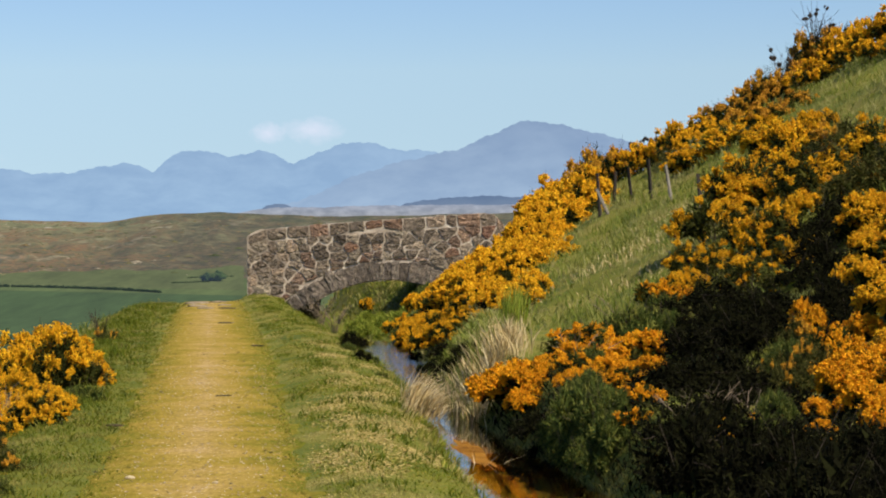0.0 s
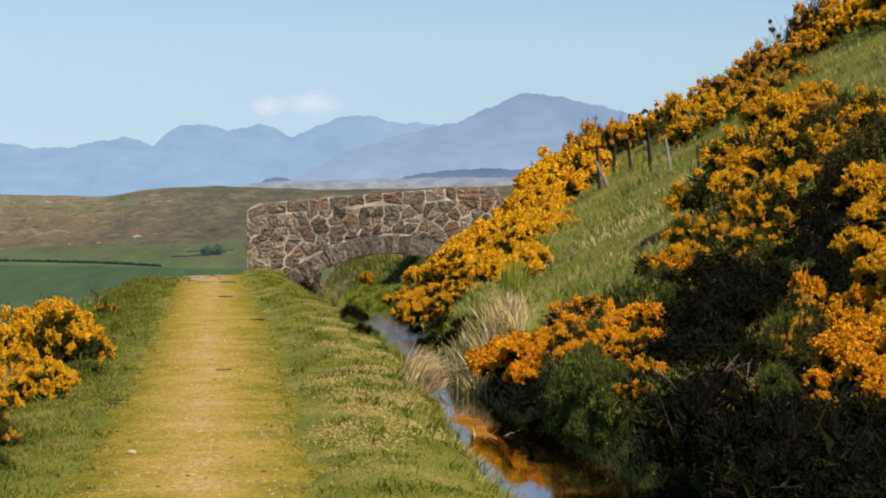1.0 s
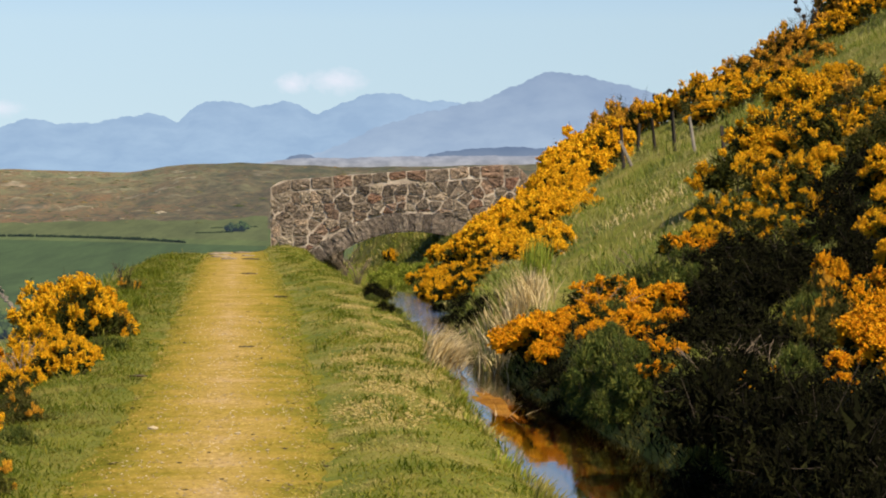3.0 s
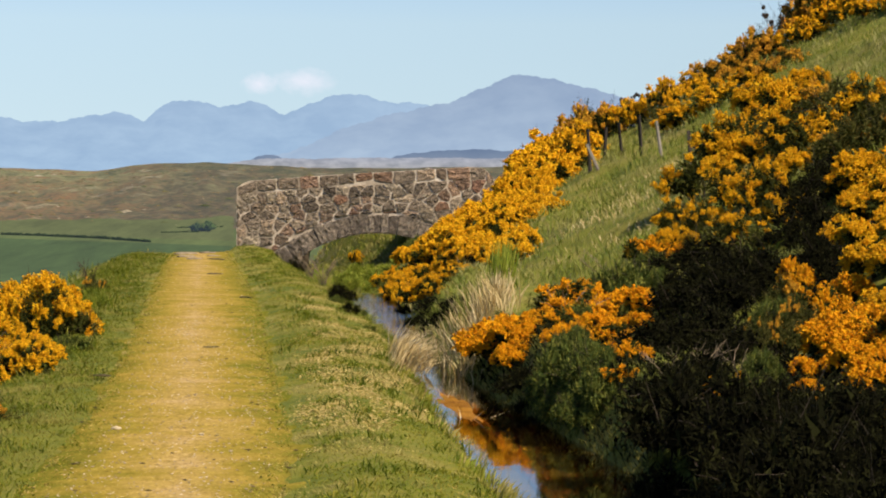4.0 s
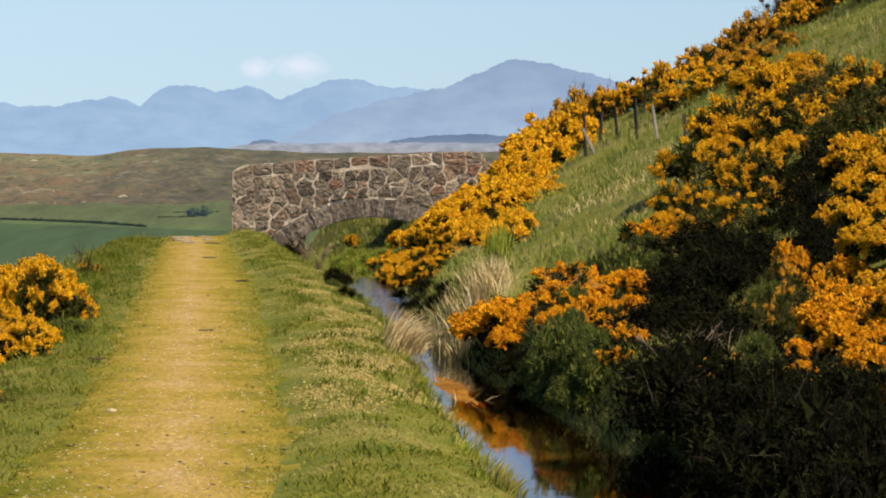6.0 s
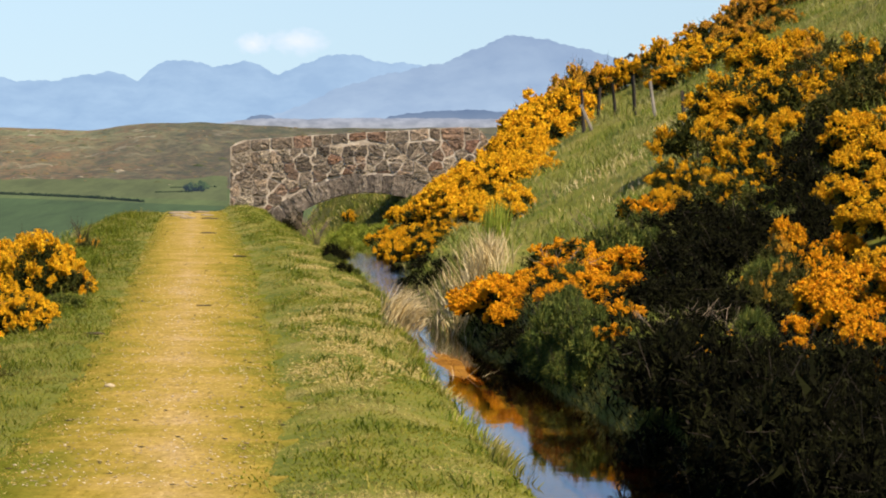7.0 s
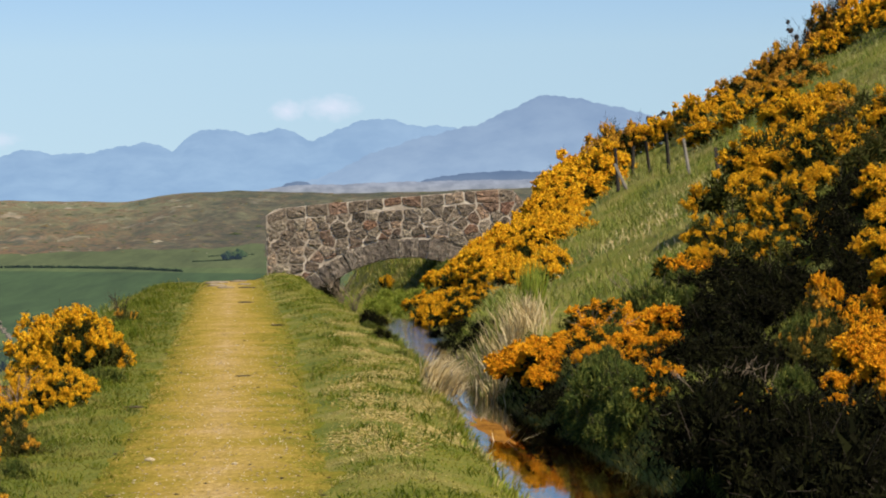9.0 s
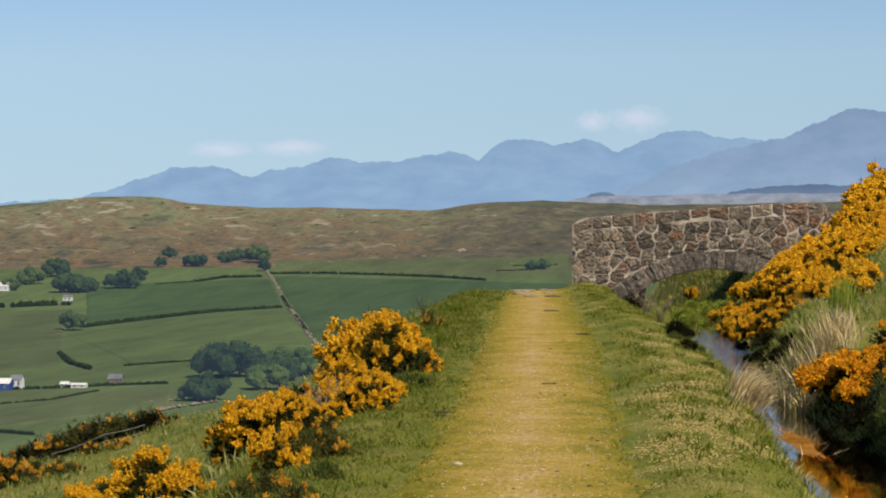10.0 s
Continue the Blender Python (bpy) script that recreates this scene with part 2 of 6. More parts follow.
def hazed(name, stops, big, fine, haze, amount, rough=1.0, squash=(1, 1, 1), low=None, band=None, heath=False):
    """Far land: its own colour under a share of the blue light that the air adds on the way."""
    m, n, l, p = nodes_of(name)
    a = ramp(n, l, noisy(n, l, big, 6, 0.65, stretch=squash), stops)
    if low:
        # bracken on the lower ground, grass above it, in a wandering band
        sep = n.new("ShaderNodeSeparateXYZ")
        l.new(n.new("ShaderNodeNewGeometry").outputs["Position"], sep.inputs[0])
        wav = n.new("ShaderNodeMath")
        wav.operation = "MULTIPLY_ADD"
        l.new(noisy(n, l, big * 0.6, 5, 0.65, stretch=squash), wav.inputs[0])
        wav.inputs[1].default_value = 70
        l.new(sep.outputs["Z"], wav.inputs[2])
        mr = n.new("ShaderNodeMapRange")
        l.new(wav.outputs[0], mr.inputs[0])
        mr.inputs[1].default_value, mr.inputs[2].default_value = band[0] + 35, band[1] + 35
        a = mixed(n, l, mr.outputs[0], ramp(n, l, noisy(n, l, big * 1.7, 6, 0.65, stretch=squash), low), a)
    if heath:
        # dark heather over the shoulder of the ridge, its edge ragged
        where = n.new("ShaderNodeSeparateXYZ")
        l.new(n.new("ShaderNodeNewGeometry").outputs["Position"], where.inputs[0])
        ragged = n.new("ShaderNodeMath")
        ragged.operation = "MULTIPLY_ADD"
        l.new(noisy(n, l, 0.012, 5, 0.65, stretch=squash), ragged.inputs[0])
        ragged.inputs[1].default_value = 300
        l.new(where.outputs["X"], ragged.inputs[2])
        zone = n.new("ShaderNodeMapRange")
        l.new(ragged.outputs[0], zone.inputs[0])
        zone.inputs[1].default_value, zone.inputs[2].default_value, zone.inputs[4].default_value = -230, -120, 0.75
        a = mixed(n, l, zone.outputs[0], a, ramp(n, l, noisy(n, l, 0.03, 6, 0.7, stretch=squash), ((0.4, (0.04, 0.045, 0.02)), (0.52, (0.08, 0.066, 0.03)), (0.62, (0.11, 0.105, 0.05)))))
    b = ramp(n, l, noisy(n, l, fine, 5, 0.7, stretch=squash), ((0.3, (0.52, 0.52, 0.52)), (0.7, (1.06, 1.06, 1.06))))
    c = mixed(n, l, 0.8, a, b, "MULTIPLY")
    l.new(c, p.inputs["Base Color"])
    p.inputs["Roughness"].default_value = rough
    p.inputs["Specular IOR Level"].default_value = 0.0
    # haze painted as a faint blue glow mixed over the surface
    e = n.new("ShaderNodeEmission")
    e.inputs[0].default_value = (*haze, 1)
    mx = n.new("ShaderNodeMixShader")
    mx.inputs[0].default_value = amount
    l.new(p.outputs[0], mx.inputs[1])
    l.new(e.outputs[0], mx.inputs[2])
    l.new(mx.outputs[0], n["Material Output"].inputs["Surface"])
    return m


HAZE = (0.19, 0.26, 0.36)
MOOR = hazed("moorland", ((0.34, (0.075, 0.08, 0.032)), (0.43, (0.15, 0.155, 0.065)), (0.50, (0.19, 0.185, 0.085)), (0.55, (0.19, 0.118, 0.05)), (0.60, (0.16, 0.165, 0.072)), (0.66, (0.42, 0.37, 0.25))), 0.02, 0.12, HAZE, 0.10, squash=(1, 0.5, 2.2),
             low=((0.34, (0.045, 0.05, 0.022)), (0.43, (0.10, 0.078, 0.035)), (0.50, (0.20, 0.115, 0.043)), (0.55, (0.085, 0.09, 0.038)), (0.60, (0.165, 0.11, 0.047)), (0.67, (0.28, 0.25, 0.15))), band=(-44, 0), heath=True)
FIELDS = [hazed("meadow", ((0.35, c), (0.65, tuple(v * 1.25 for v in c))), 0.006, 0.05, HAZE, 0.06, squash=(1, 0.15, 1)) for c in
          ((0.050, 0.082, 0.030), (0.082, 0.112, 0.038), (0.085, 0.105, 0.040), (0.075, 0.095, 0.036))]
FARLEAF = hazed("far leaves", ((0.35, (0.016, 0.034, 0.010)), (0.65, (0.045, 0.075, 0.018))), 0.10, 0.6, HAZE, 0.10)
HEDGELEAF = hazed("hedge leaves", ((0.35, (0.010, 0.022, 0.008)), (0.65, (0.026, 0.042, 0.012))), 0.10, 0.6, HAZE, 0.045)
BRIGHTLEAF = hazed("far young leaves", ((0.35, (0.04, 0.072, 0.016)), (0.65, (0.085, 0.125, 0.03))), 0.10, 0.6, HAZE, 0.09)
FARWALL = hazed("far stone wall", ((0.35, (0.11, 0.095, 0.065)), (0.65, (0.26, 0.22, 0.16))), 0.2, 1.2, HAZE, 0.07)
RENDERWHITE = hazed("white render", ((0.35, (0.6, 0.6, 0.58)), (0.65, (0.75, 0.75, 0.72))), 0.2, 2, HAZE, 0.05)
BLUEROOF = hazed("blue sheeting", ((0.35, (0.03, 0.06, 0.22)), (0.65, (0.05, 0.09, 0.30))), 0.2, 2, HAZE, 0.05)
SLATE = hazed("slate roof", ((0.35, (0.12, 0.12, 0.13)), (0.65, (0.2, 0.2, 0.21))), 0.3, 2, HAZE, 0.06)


# ---- the lie of the land ----
PATH_LEFT = ((-20, 14.5, 17.8, 21.5, 27.3, 35.3, 42.7, 46.3, 52, 56, 60), (-1.2, -2.06, -2.31, -2.62, -3.13, -3.85, -4.5, -4.75, -5.2, -5.6, -6.0))
PATH_RIGHT = ((-20, 14.5, 17.3, 21.5, 27.2, 33.6, 41.3, 46.7, 52, 56, 60), (0.2, -0.78, -1.03, -1.37, -1.82, -2.39, -3.17, -3.74, -4.2, -4.6, -5.0))
WATER_LEFT = ((-20, 11.0, 13.2, 15.6, 18.3, 20.6, 25.4, 28.4, 31.7, 36.5, 39.5, 45, 51, 54.5, 58, 61), (2.2, 0.90, 0.66, 0.45, 0.28, 0.12, -0.16, -0.4, -0.68, -1.2, -1.62, -2.25, -2.82, -2.95, -3.6, -4.6))
WATER_RIGHT = ((-20, 13.1, 14.8, 16.2, 18.5, 21.5, 24.9, 28.9, 33, 40, 51, 54.5, 58, 61), (2.6, 1.26, 1.02, 0.84, 0.52, 0.14, -0.14, -0.3, -0.42, -0.62, -1.0, -1.3, -2.4, -3.4))
HILL_FOOT = ((-20, 15.7, 19.4, 25.7, 29.7, 34.5, 39.4, 51, 60), (2.6, 1.34, 0.95, 0.38, -0.04, -0.32, -0.5, -0.65, -0.4))
WATER_LEVEL = -0.13


def bend(y):
    """How far the contour of the hill swings to the right beyond the bridge."""
    s = np.maximum(0.0, np.asarray(y, float) - 57)
    return np.where(s < 40, 0.015 * s * s, 24.0 + 1.2 * (s - 40))


def along(y, line):
    y = np.asarray(y, float)
    return sum(np.interp(y + o, *line) for o in (-1.6, -0.8, 0, 0.8, 1.6)) / 5 + bend(y)


def lump(x, y):
    return (np.sin(1.7 * x + 0.9 * y + 0.4) + np.sin(-1.1 * x + 1.9 * y + 2.1) + 0.6 * np.sin(3.3 * x - 2.3 * y) + 0.5 * np.sin(4.1 * y + 2.9 * x + 1.3)) / 3.1


def ground(x, y):
    x, y = np.asarray(x, float), np.asarray(y, float)
    pl, pr, wl_, wr = along(y, PATH_LEFT), along(y, PATH_RIGHT), along(y, WATER_LEFT), along(y, WATER_RIGHT)
    dl = np.maximum(0, pl - 0.55 - x)
    soft_dl = np.sqrt(dl * dl + 0.36) - 0.6
    left = -0.68 * np.minimum(soft_dl, 3.4) - 0.30 * np.maximum(0, soft_dl - 3.4)
    left = -62 * (1 - np.exp(left / 62))
    verge = np.clip((x - pr) / np.maximum(0.3, wl_ - 0.5 - pr), 0, 1)
    top = 0.07 * np.sin(np.pi * verge)
    bank = np.clip((x - (wl_ - 0.5)) / 0.55, 0, 1)
    deep = 0.5 * np.clip((y - 43) / 5, 0, 1)
    mid = top - (0.33 + deep) * bank * bank * (3 - 2 * bank)
    d = np.maximum(0, x - wr)
    e = np.maximum(0, x - along(y, HILL_FOOT))
    steep = 0.8 - 0.35 * np.clip((31 - y) / 5, 0, 1)
    up = 0.65 * np.minimum(d / steep, 1.0) + 0.42 * np.maximum(0, e - 1.0) + 0.14 * np.maximum(0, e - 4.5)
    shoulder = np.clip((y - 39) / 12, 0, 1) * np.clip((e - 1.6) / 2.6, 0, 1)
    up = up + 0.52 * shoulder * shoulder * (3 - 2 * shoulder)
    right = -0.27 + 60 * (1 - np.exp(-up / 60)) - deep * np.clip(1 - d / 1.2, 0, 1)
    bed = -0.27 - deep - 0.3 * np.sin(np.pi * np.clip((x - wl_) / np.maximum(0.2, wr - wl_), 0, 1)) + 0.22 * np.clip((y - 33.6) / 1.6, 0, 1)
    z = np.where(x < pl, left, np.where(x < wl_, mid, np.where(x < wr, bed, right)))
    brow = np.clip((-3.9 - x) / 0.6, 0, 1) * np.clip((x + 10) / 3, 0, 1)
    fall = 0.055 * np.clip(y - 51.5, 0, 60) + brow * 0.10 * np.clip(y - 48.0, 0, 20)
    w = 1 - np.clip((x - wl_) / 2.5, 0, 1) * 0.7
    z = z + 0.45 * np.exp(-((x + 1.5) / 1.9) ** 2 - ((y - 60.5) / 2.6) ** 2)
    rough = np.clip(np.maximum(dl * 0.10, np.minimum(d, 3.0) * 0.07), 0, 0.22)
    return z - fall * w + rough * lump(x * 0.9, y * 0.55) + 0.015 * lump(x * 3.1, y * 2.3) * ((x < pl) | (x > pr))


RIDGE = ((-0.34, -0.30, -0.272, -0.257, -0.241, -0.228, -0.201, -0.179, -0.159, -0.132, -0.109, -0.089, -0.076, -0.05, 0.03, 0.1, 0.3),
         (0, 4, 17, 20, 19, 9, 0, -1, -2, -6, 8, 11, 9, 2, 7, 5, 5))


def valley(az, r):
    """Height of the fields and the moor behind them, by bearing and distance."""
    az, r = np.asarray(az, float), np.asarray(r, float)
    wob = 0.6 * np.sin(az * 95) + 0.5 * np.sin(az * 210 + 1) + 0.35 * np.sin(az * 430 + 2)
    top = 1.6 + (np.interp(az, *RIDGE) + wob) / 1.5
    low = np.interp(r, (200, 600, 1000, 1300, 1700, 2150), (-52, -60, -64, -66, -64.5, -49))
    k = np.clip((r - 2150) / 850, 0, 1)
    high = -49 + (top + 49) * (0.75 * k + 0.25 * k * k)
    fold = np.sin(az * 60 + r * 0.006) * np.sin(r * 0.012 + az * 33) + 0.8 * np.sin(az * 170 + r * 0.011) * np.sin(r * 0.021 - az * 90) + 0.5 * np.sin(az * 390 - r * 0.02 + 1) * np.sin(r * 0.043 + az * 210)
    high = high + 3.6 * fold * np.sin(np.pi * k)
    back = top - (r - 3000) * 0.12
    return np.where(r < 2150, low, np.where(r < 3000, high, back))


# ---- building helpers ----
def solid(name, verts, faces, material, smooth=False):
    me = bpy.data.meshes.new(name)
    me.from_pydata([tuple(v) for v in np.asarray(verts, float).tolist()], [], faces if isinstance(faces, list) else faces.tolist())
    me.materials.append(material)
    if smooth:
        me.polygons.foreach_set("use_smooth", [True] * len(me.polygons))
    me.update()
    return me


def part(name, mesh, parent, label=""):
    ob = new(name, mesh)
    ob.parent = parent
    if label:
        tagged(ob, label)
    return ob


def thing(name, at, label, category, group="", kind=""):
    ob = new(name)
    ob.empty_display_size = 0.1
    ob.matrix_world = Matrix.Translation(at)
    return tagged(ob, label, category, group, kind)


def sheet(nu, nv):
    """Quads of a grid of nu by nv points, row by row."""
    i = np.arange(nu - 1)[None, :] + nu * np.arange(nv - 1)[:, None]
    return np.stack([i, i + 1, i + 1 + nu, i + nu], -1).reshape(-1, 4)


def far_spaced(near, far, ratio):
    out, step = [near], None
    step = 0.35
    while out[-1] < far:
        step *= ratio
        out.append(out[-1] + step)
    return np.array(out)


# ---- ground: one sheet from the path to the horizon ----
xs = np.concatenate([-far_spaced(9, 4700, 1.16)[::-1][:-1], np.arange(-9, 9.01, 0.11), far_spaced(9, 4700, 1.16)[1:]])
ys = np.concatenate([-far_spaced(2, 4700, 1.22)[::-1][:-1], np.arange(-2, 8, 0.8), np.arange(8, 66, 0.16), far_spaced(66, 4700, 1.14)])
gx, gy = np.meshgrid(xs, ys)
gz = ground(gx, gy)
far_r = np.hypot(gx, gy)
gz = np.where((far_r > 350) & (gx < 30 + gy * 0.35) & (gy > 0), np.minimum(gz, -56 - 12 * np.clip((far_r - 350) / 400, 0, 1)), gz)
gz = np.where(far_r > 2600, np.minimum(gz, -70), gz)
land = new("ground", solid("ground", np.stack([gx, gy, gz], -1).reshape(-1, 3), sheet(len(xs), len(ys)), SOIL, True))
tagged(land, "rough green turf with straw patches on a hillside", "ground", kind="structure")


def strip(name, left, right, y0, y1, step, across, height, material):
    yy = np.arange(y0, y1, step)
    u = np.linspace(0, 1, across)
    a, b = along(yy, left)[:, None], along(yy, right)[:, None]
    X = a + (b - a) * u[None, :]
    Y = np.repeat(yy[:, None], across, 1)
    return solid(name, np.stack([X, Y, height(X, Y, u[None, :])], -1).reshape(-1, 3), sheet(across, len(yy)), material, True)


def path_height(X, Y, u):
    edge = np.abs(2 * u - 1) ** 5
    crown = 0.030 - edge * (0.07 + 0.035 * lump(X * 2.3 + 1, Y * 1.9) + 0.03 * lump(X * 5 + 3, Y * 5.3))
    return ground(X, Y) + crown + 0.003 * lump(X * 5, Y * 1.7)


WIDE_L = (PATH_LEFT[0], tuple(v - 0.16 for v in PATH_LEFT[1]))
WIDE_R = (PATH_RIGHT[0], tuple(v + 0.16 for v in PATH_RIGHT[1]))
footpath = new("path", strip("path", WIDE_L, WIDE_R, -10, 62, 0.12, 23, path_height, PATH_MAT))
tagged(footpath, "level footpath of yellow moss and pale trodden gravel", "path", kind="structure")
BANK_L = (WATER_LEFT[0], tuple(v - 0.35 for v in WATER_LEFT[1]))
BANK_R = (WATER_RIGHT[0], tuple(v + 0.35 for v in WATER_RIGHT[1]))
brook = new("water", strip("water", BANK_L, BANK_R, -10, 36, 0.5, 5, lambda X, Y, u: X * 0 + WATER_LEVEL - np.clip(Y - 52, 0, 60) * 0.02, WATER))
tagged(brook, "still peaty brown water in a narrow channel", "water", kind="structure")
brook.visible_shadow = False
bed_line = strip("stream_bed", WATER_LEFT, WATER_RIGHT, -10, 34.5, 0.5, 9, lambda X, Y, u: ground(X, Y) + 0.012, BED)
tagged(new("stream_bed", bed_line), "orange-brown peat and silt on the bed of the channel", "stream bed", kind="structure")

# ---- valley and moor ----
az = np.linspace(-0.46, 0.42, 420)
rr = np.concatenate([np.linspace(300, 2150, 40), np.linspace(2180, 3000, 70), np.linspace(3030, 3500, 8)])
A, R = np.meshgrid(az, rr)
Z = valley(A, R)
V = np.stack([R * np.sin(A), R * np.cos(A), Z], -1)
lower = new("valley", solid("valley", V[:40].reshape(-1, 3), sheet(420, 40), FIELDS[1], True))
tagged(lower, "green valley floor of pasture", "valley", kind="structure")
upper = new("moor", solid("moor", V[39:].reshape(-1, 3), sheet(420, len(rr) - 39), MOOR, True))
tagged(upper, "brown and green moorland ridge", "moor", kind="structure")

scrub_rng = np.random.default_rng(77)
sa, sr = scrub_rng.uniform(-0.33, 0.1, 2600), 2190 + 800 * scrub_rng.uniform(0, 1, 2600) ** 0.9
size = scrub_rng.uniform(0.5, 1.7, 2600) * (1 + 1.2 * (scrub_rng.uniform(0, 1, 2600) > 0.93))
oct_v = np.array([(1, 0, 0), (-1, 0, 0), (0, 1, 0), (0, -1, 0), (0, 0, 0.55), (0, 0, -0.4)], float)
oct_f = np.array([(0, 2, 4), (2, 1, 4), (1, 3, 4), (3, 0, 4)])
sv = np.stack([sr * np.sin(sa), sr * np.cos(sa), valley(sa, sr)], -1)[:, None] + oct_v[None] * size[:, None, None] * scrub_rng.uniform(0.6, 1.5, (2600, 6, 1)) * np.array((1.7, 1.4, 0.8))
SCRUB = leafy("moor scrub", ((0.0, (0.035, 0.048, 0.018)), (0.55, (0.07, 0.08, 0.03)), (0.8, (0.13, 0.095, 0.04)), (0.93, (0.16, 0.12, 0.05)), (1.0, (0.30, 0.28, 0.22))), 0.9, 0.05)
tagged(new("moor_scrub", solid("moor_scrub", sv.reshape(-1, 3), (oct_f[None] + 6 * np.arange(2600)[:, None, None]).reshape(-1, 3), SCRUB)), "scattered dark scrub, bracken and rocks on the moor", "scrub", kind="stuff")


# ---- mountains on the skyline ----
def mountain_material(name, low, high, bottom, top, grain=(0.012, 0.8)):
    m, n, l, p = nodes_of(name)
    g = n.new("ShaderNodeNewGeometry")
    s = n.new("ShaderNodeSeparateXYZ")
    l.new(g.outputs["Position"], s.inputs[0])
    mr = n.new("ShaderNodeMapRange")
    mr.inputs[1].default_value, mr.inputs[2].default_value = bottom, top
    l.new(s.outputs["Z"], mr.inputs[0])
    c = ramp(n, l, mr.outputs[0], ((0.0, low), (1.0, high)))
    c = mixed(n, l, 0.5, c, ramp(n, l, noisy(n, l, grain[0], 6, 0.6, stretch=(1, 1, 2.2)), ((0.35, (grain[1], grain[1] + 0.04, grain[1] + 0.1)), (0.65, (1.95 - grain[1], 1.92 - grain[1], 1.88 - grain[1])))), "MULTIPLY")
    # haze painted as glow: the ranges emit their blue and take no daylight
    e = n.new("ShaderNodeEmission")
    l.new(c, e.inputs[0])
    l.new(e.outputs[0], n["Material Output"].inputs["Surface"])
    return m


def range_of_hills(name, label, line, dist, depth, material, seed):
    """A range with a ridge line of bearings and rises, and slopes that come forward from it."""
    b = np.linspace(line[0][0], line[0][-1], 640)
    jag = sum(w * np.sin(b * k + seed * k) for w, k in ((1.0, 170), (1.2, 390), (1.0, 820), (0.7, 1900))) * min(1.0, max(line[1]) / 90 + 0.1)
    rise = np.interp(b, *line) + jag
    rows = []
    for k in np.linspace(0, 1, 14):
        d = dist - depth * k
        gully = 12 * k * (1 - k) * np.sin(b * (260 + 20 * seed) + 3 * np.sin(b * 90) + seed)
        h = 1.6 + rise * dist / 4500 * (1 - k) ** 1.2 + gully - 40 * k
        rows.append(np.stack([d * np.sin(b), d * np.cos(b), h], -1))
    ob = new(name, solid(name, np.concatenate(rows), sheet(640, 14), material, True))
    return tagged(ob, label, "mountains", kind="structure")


FAR_RANGE = ((-0.34, -0.30, -0.27, -0.257, -0.248, -0.234, -0.223, -0.212, -0.202, -0.196, -0.182, -0.174, -0.167, -0.158, -0.147, -0.138, -0.124, -0.113,
              -0.107, -0.0995, -0.092, -0.085, -0.0715, -0.067, -0.0585, -0.049, -0.039, -0.029, -0.021, -0.010, 0.0, 0.05, 0.3),
             (2, 8, 18, 32, 47, 70, 72, 69, 52, 67, 70, 87, 87, 80, 79, 87, 100, 82, 107, 120, 120, 109, 117, 115, 95, 117, 130, 134, 122, 120, 112, 60, 40))
NEAR_RANGE = ((-0.075, -0.05, -0.039, -0.019, -0.005, 0.008, 0.0215, 0.029, 0.036, 0.048, 0.0615, 0.0705, 0.09, 0.13, 0.3),
              (5, 40, 68, 95, 111, 123, 150, 167, 172, 160, 146, 138, 110, 80, 40))
LOW_HILLS = ((-0.09, -0.078, -0.064, -0.046, -0.03, -0.012, 0.006, 0.018, 0.033, 0.05, 0.1, 0.3), (2, 12, 19, 19, 21, 22, 22, 22, 22, 22, 20, 20))
WOODED = ((-0.021, -0.015, -0.008, 0.002, 0.012, 0.022, 0.032, 0.038, 0.045), (12, 24, 31, 34, 37, 38, 35, 30, 16))
COPSE = ((-0.0725, -0.069, -0.065, -0.061, -0.0575), (12, 22, 25, 24, 14))
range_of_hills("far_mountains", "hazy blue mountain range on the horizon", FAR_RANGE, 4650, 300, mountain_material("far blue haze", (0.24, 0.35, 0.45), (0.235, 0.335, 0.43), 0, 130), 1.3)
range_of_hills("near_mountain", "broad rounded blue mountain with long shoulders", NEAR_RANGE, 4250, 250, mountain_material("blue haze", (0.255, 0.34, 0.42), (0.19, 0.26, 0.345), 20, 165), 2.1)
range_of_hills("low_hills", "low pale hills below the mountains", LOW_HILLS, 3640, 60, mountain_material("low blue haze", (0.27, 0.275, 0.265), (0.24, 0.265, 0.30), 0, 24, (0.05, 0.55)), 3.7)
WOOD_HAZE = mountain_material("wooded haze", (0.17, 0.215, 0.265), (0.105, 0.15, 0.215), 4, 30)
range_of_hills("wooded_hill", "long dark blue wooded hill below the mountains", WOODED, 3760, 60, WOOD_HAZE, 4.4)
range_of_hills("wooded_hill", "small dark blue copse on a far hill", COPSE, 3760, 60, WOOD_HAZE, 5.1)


# ---- a bar of silt, awash beside the path's bank ----
SILT = earth("wet orange silt", ((0.35, (0.20, 0.085, 0.005)), (0.65, (0.36, 0.17, 0.015))), 5, GREY, 25, bump=0.01)
SILT.node_tree.nodes["Principled BSDF"].inputs["Specular IOR Level"].default_value = 0.15
u, w = np.meshgrid(np.linspace(0, 2 * np.pi, 29)[:-1], np.linspace(0.03, 1, 9))
across, lengthwise = w * np.cos(u) * (0.13 + 0.03 * np.sin(3 * u) + 0.025 * np.sin(7 * u + 1)), w * np.sin(u) * (1.45 + 0.2 * np.sin(5 * u))
V = np.stack([0.2 + across - 0.1 * lengthwise, 18.6 + lengthwise, WATER_LEVEL + 0.007 - 0.02 * w ** 3 + 0.004 * np.sin(9 * u + 6 * w)], -1)
F = [(r * 28 + i, r * 28 + (i + 1) % 28, (r + 1) * 28 + (i + 1) % 28, (r + 1) * 28 + i) for r in range(8) for i in range(28)] + [tuple(range(27, -1, -1))]
tagged(new("silt_bar", solid("silt_bar", V.reshape(-1, 3), F, SILT, True)), "wet orange silt just above the water beside the bank", "silt", kind="structure")


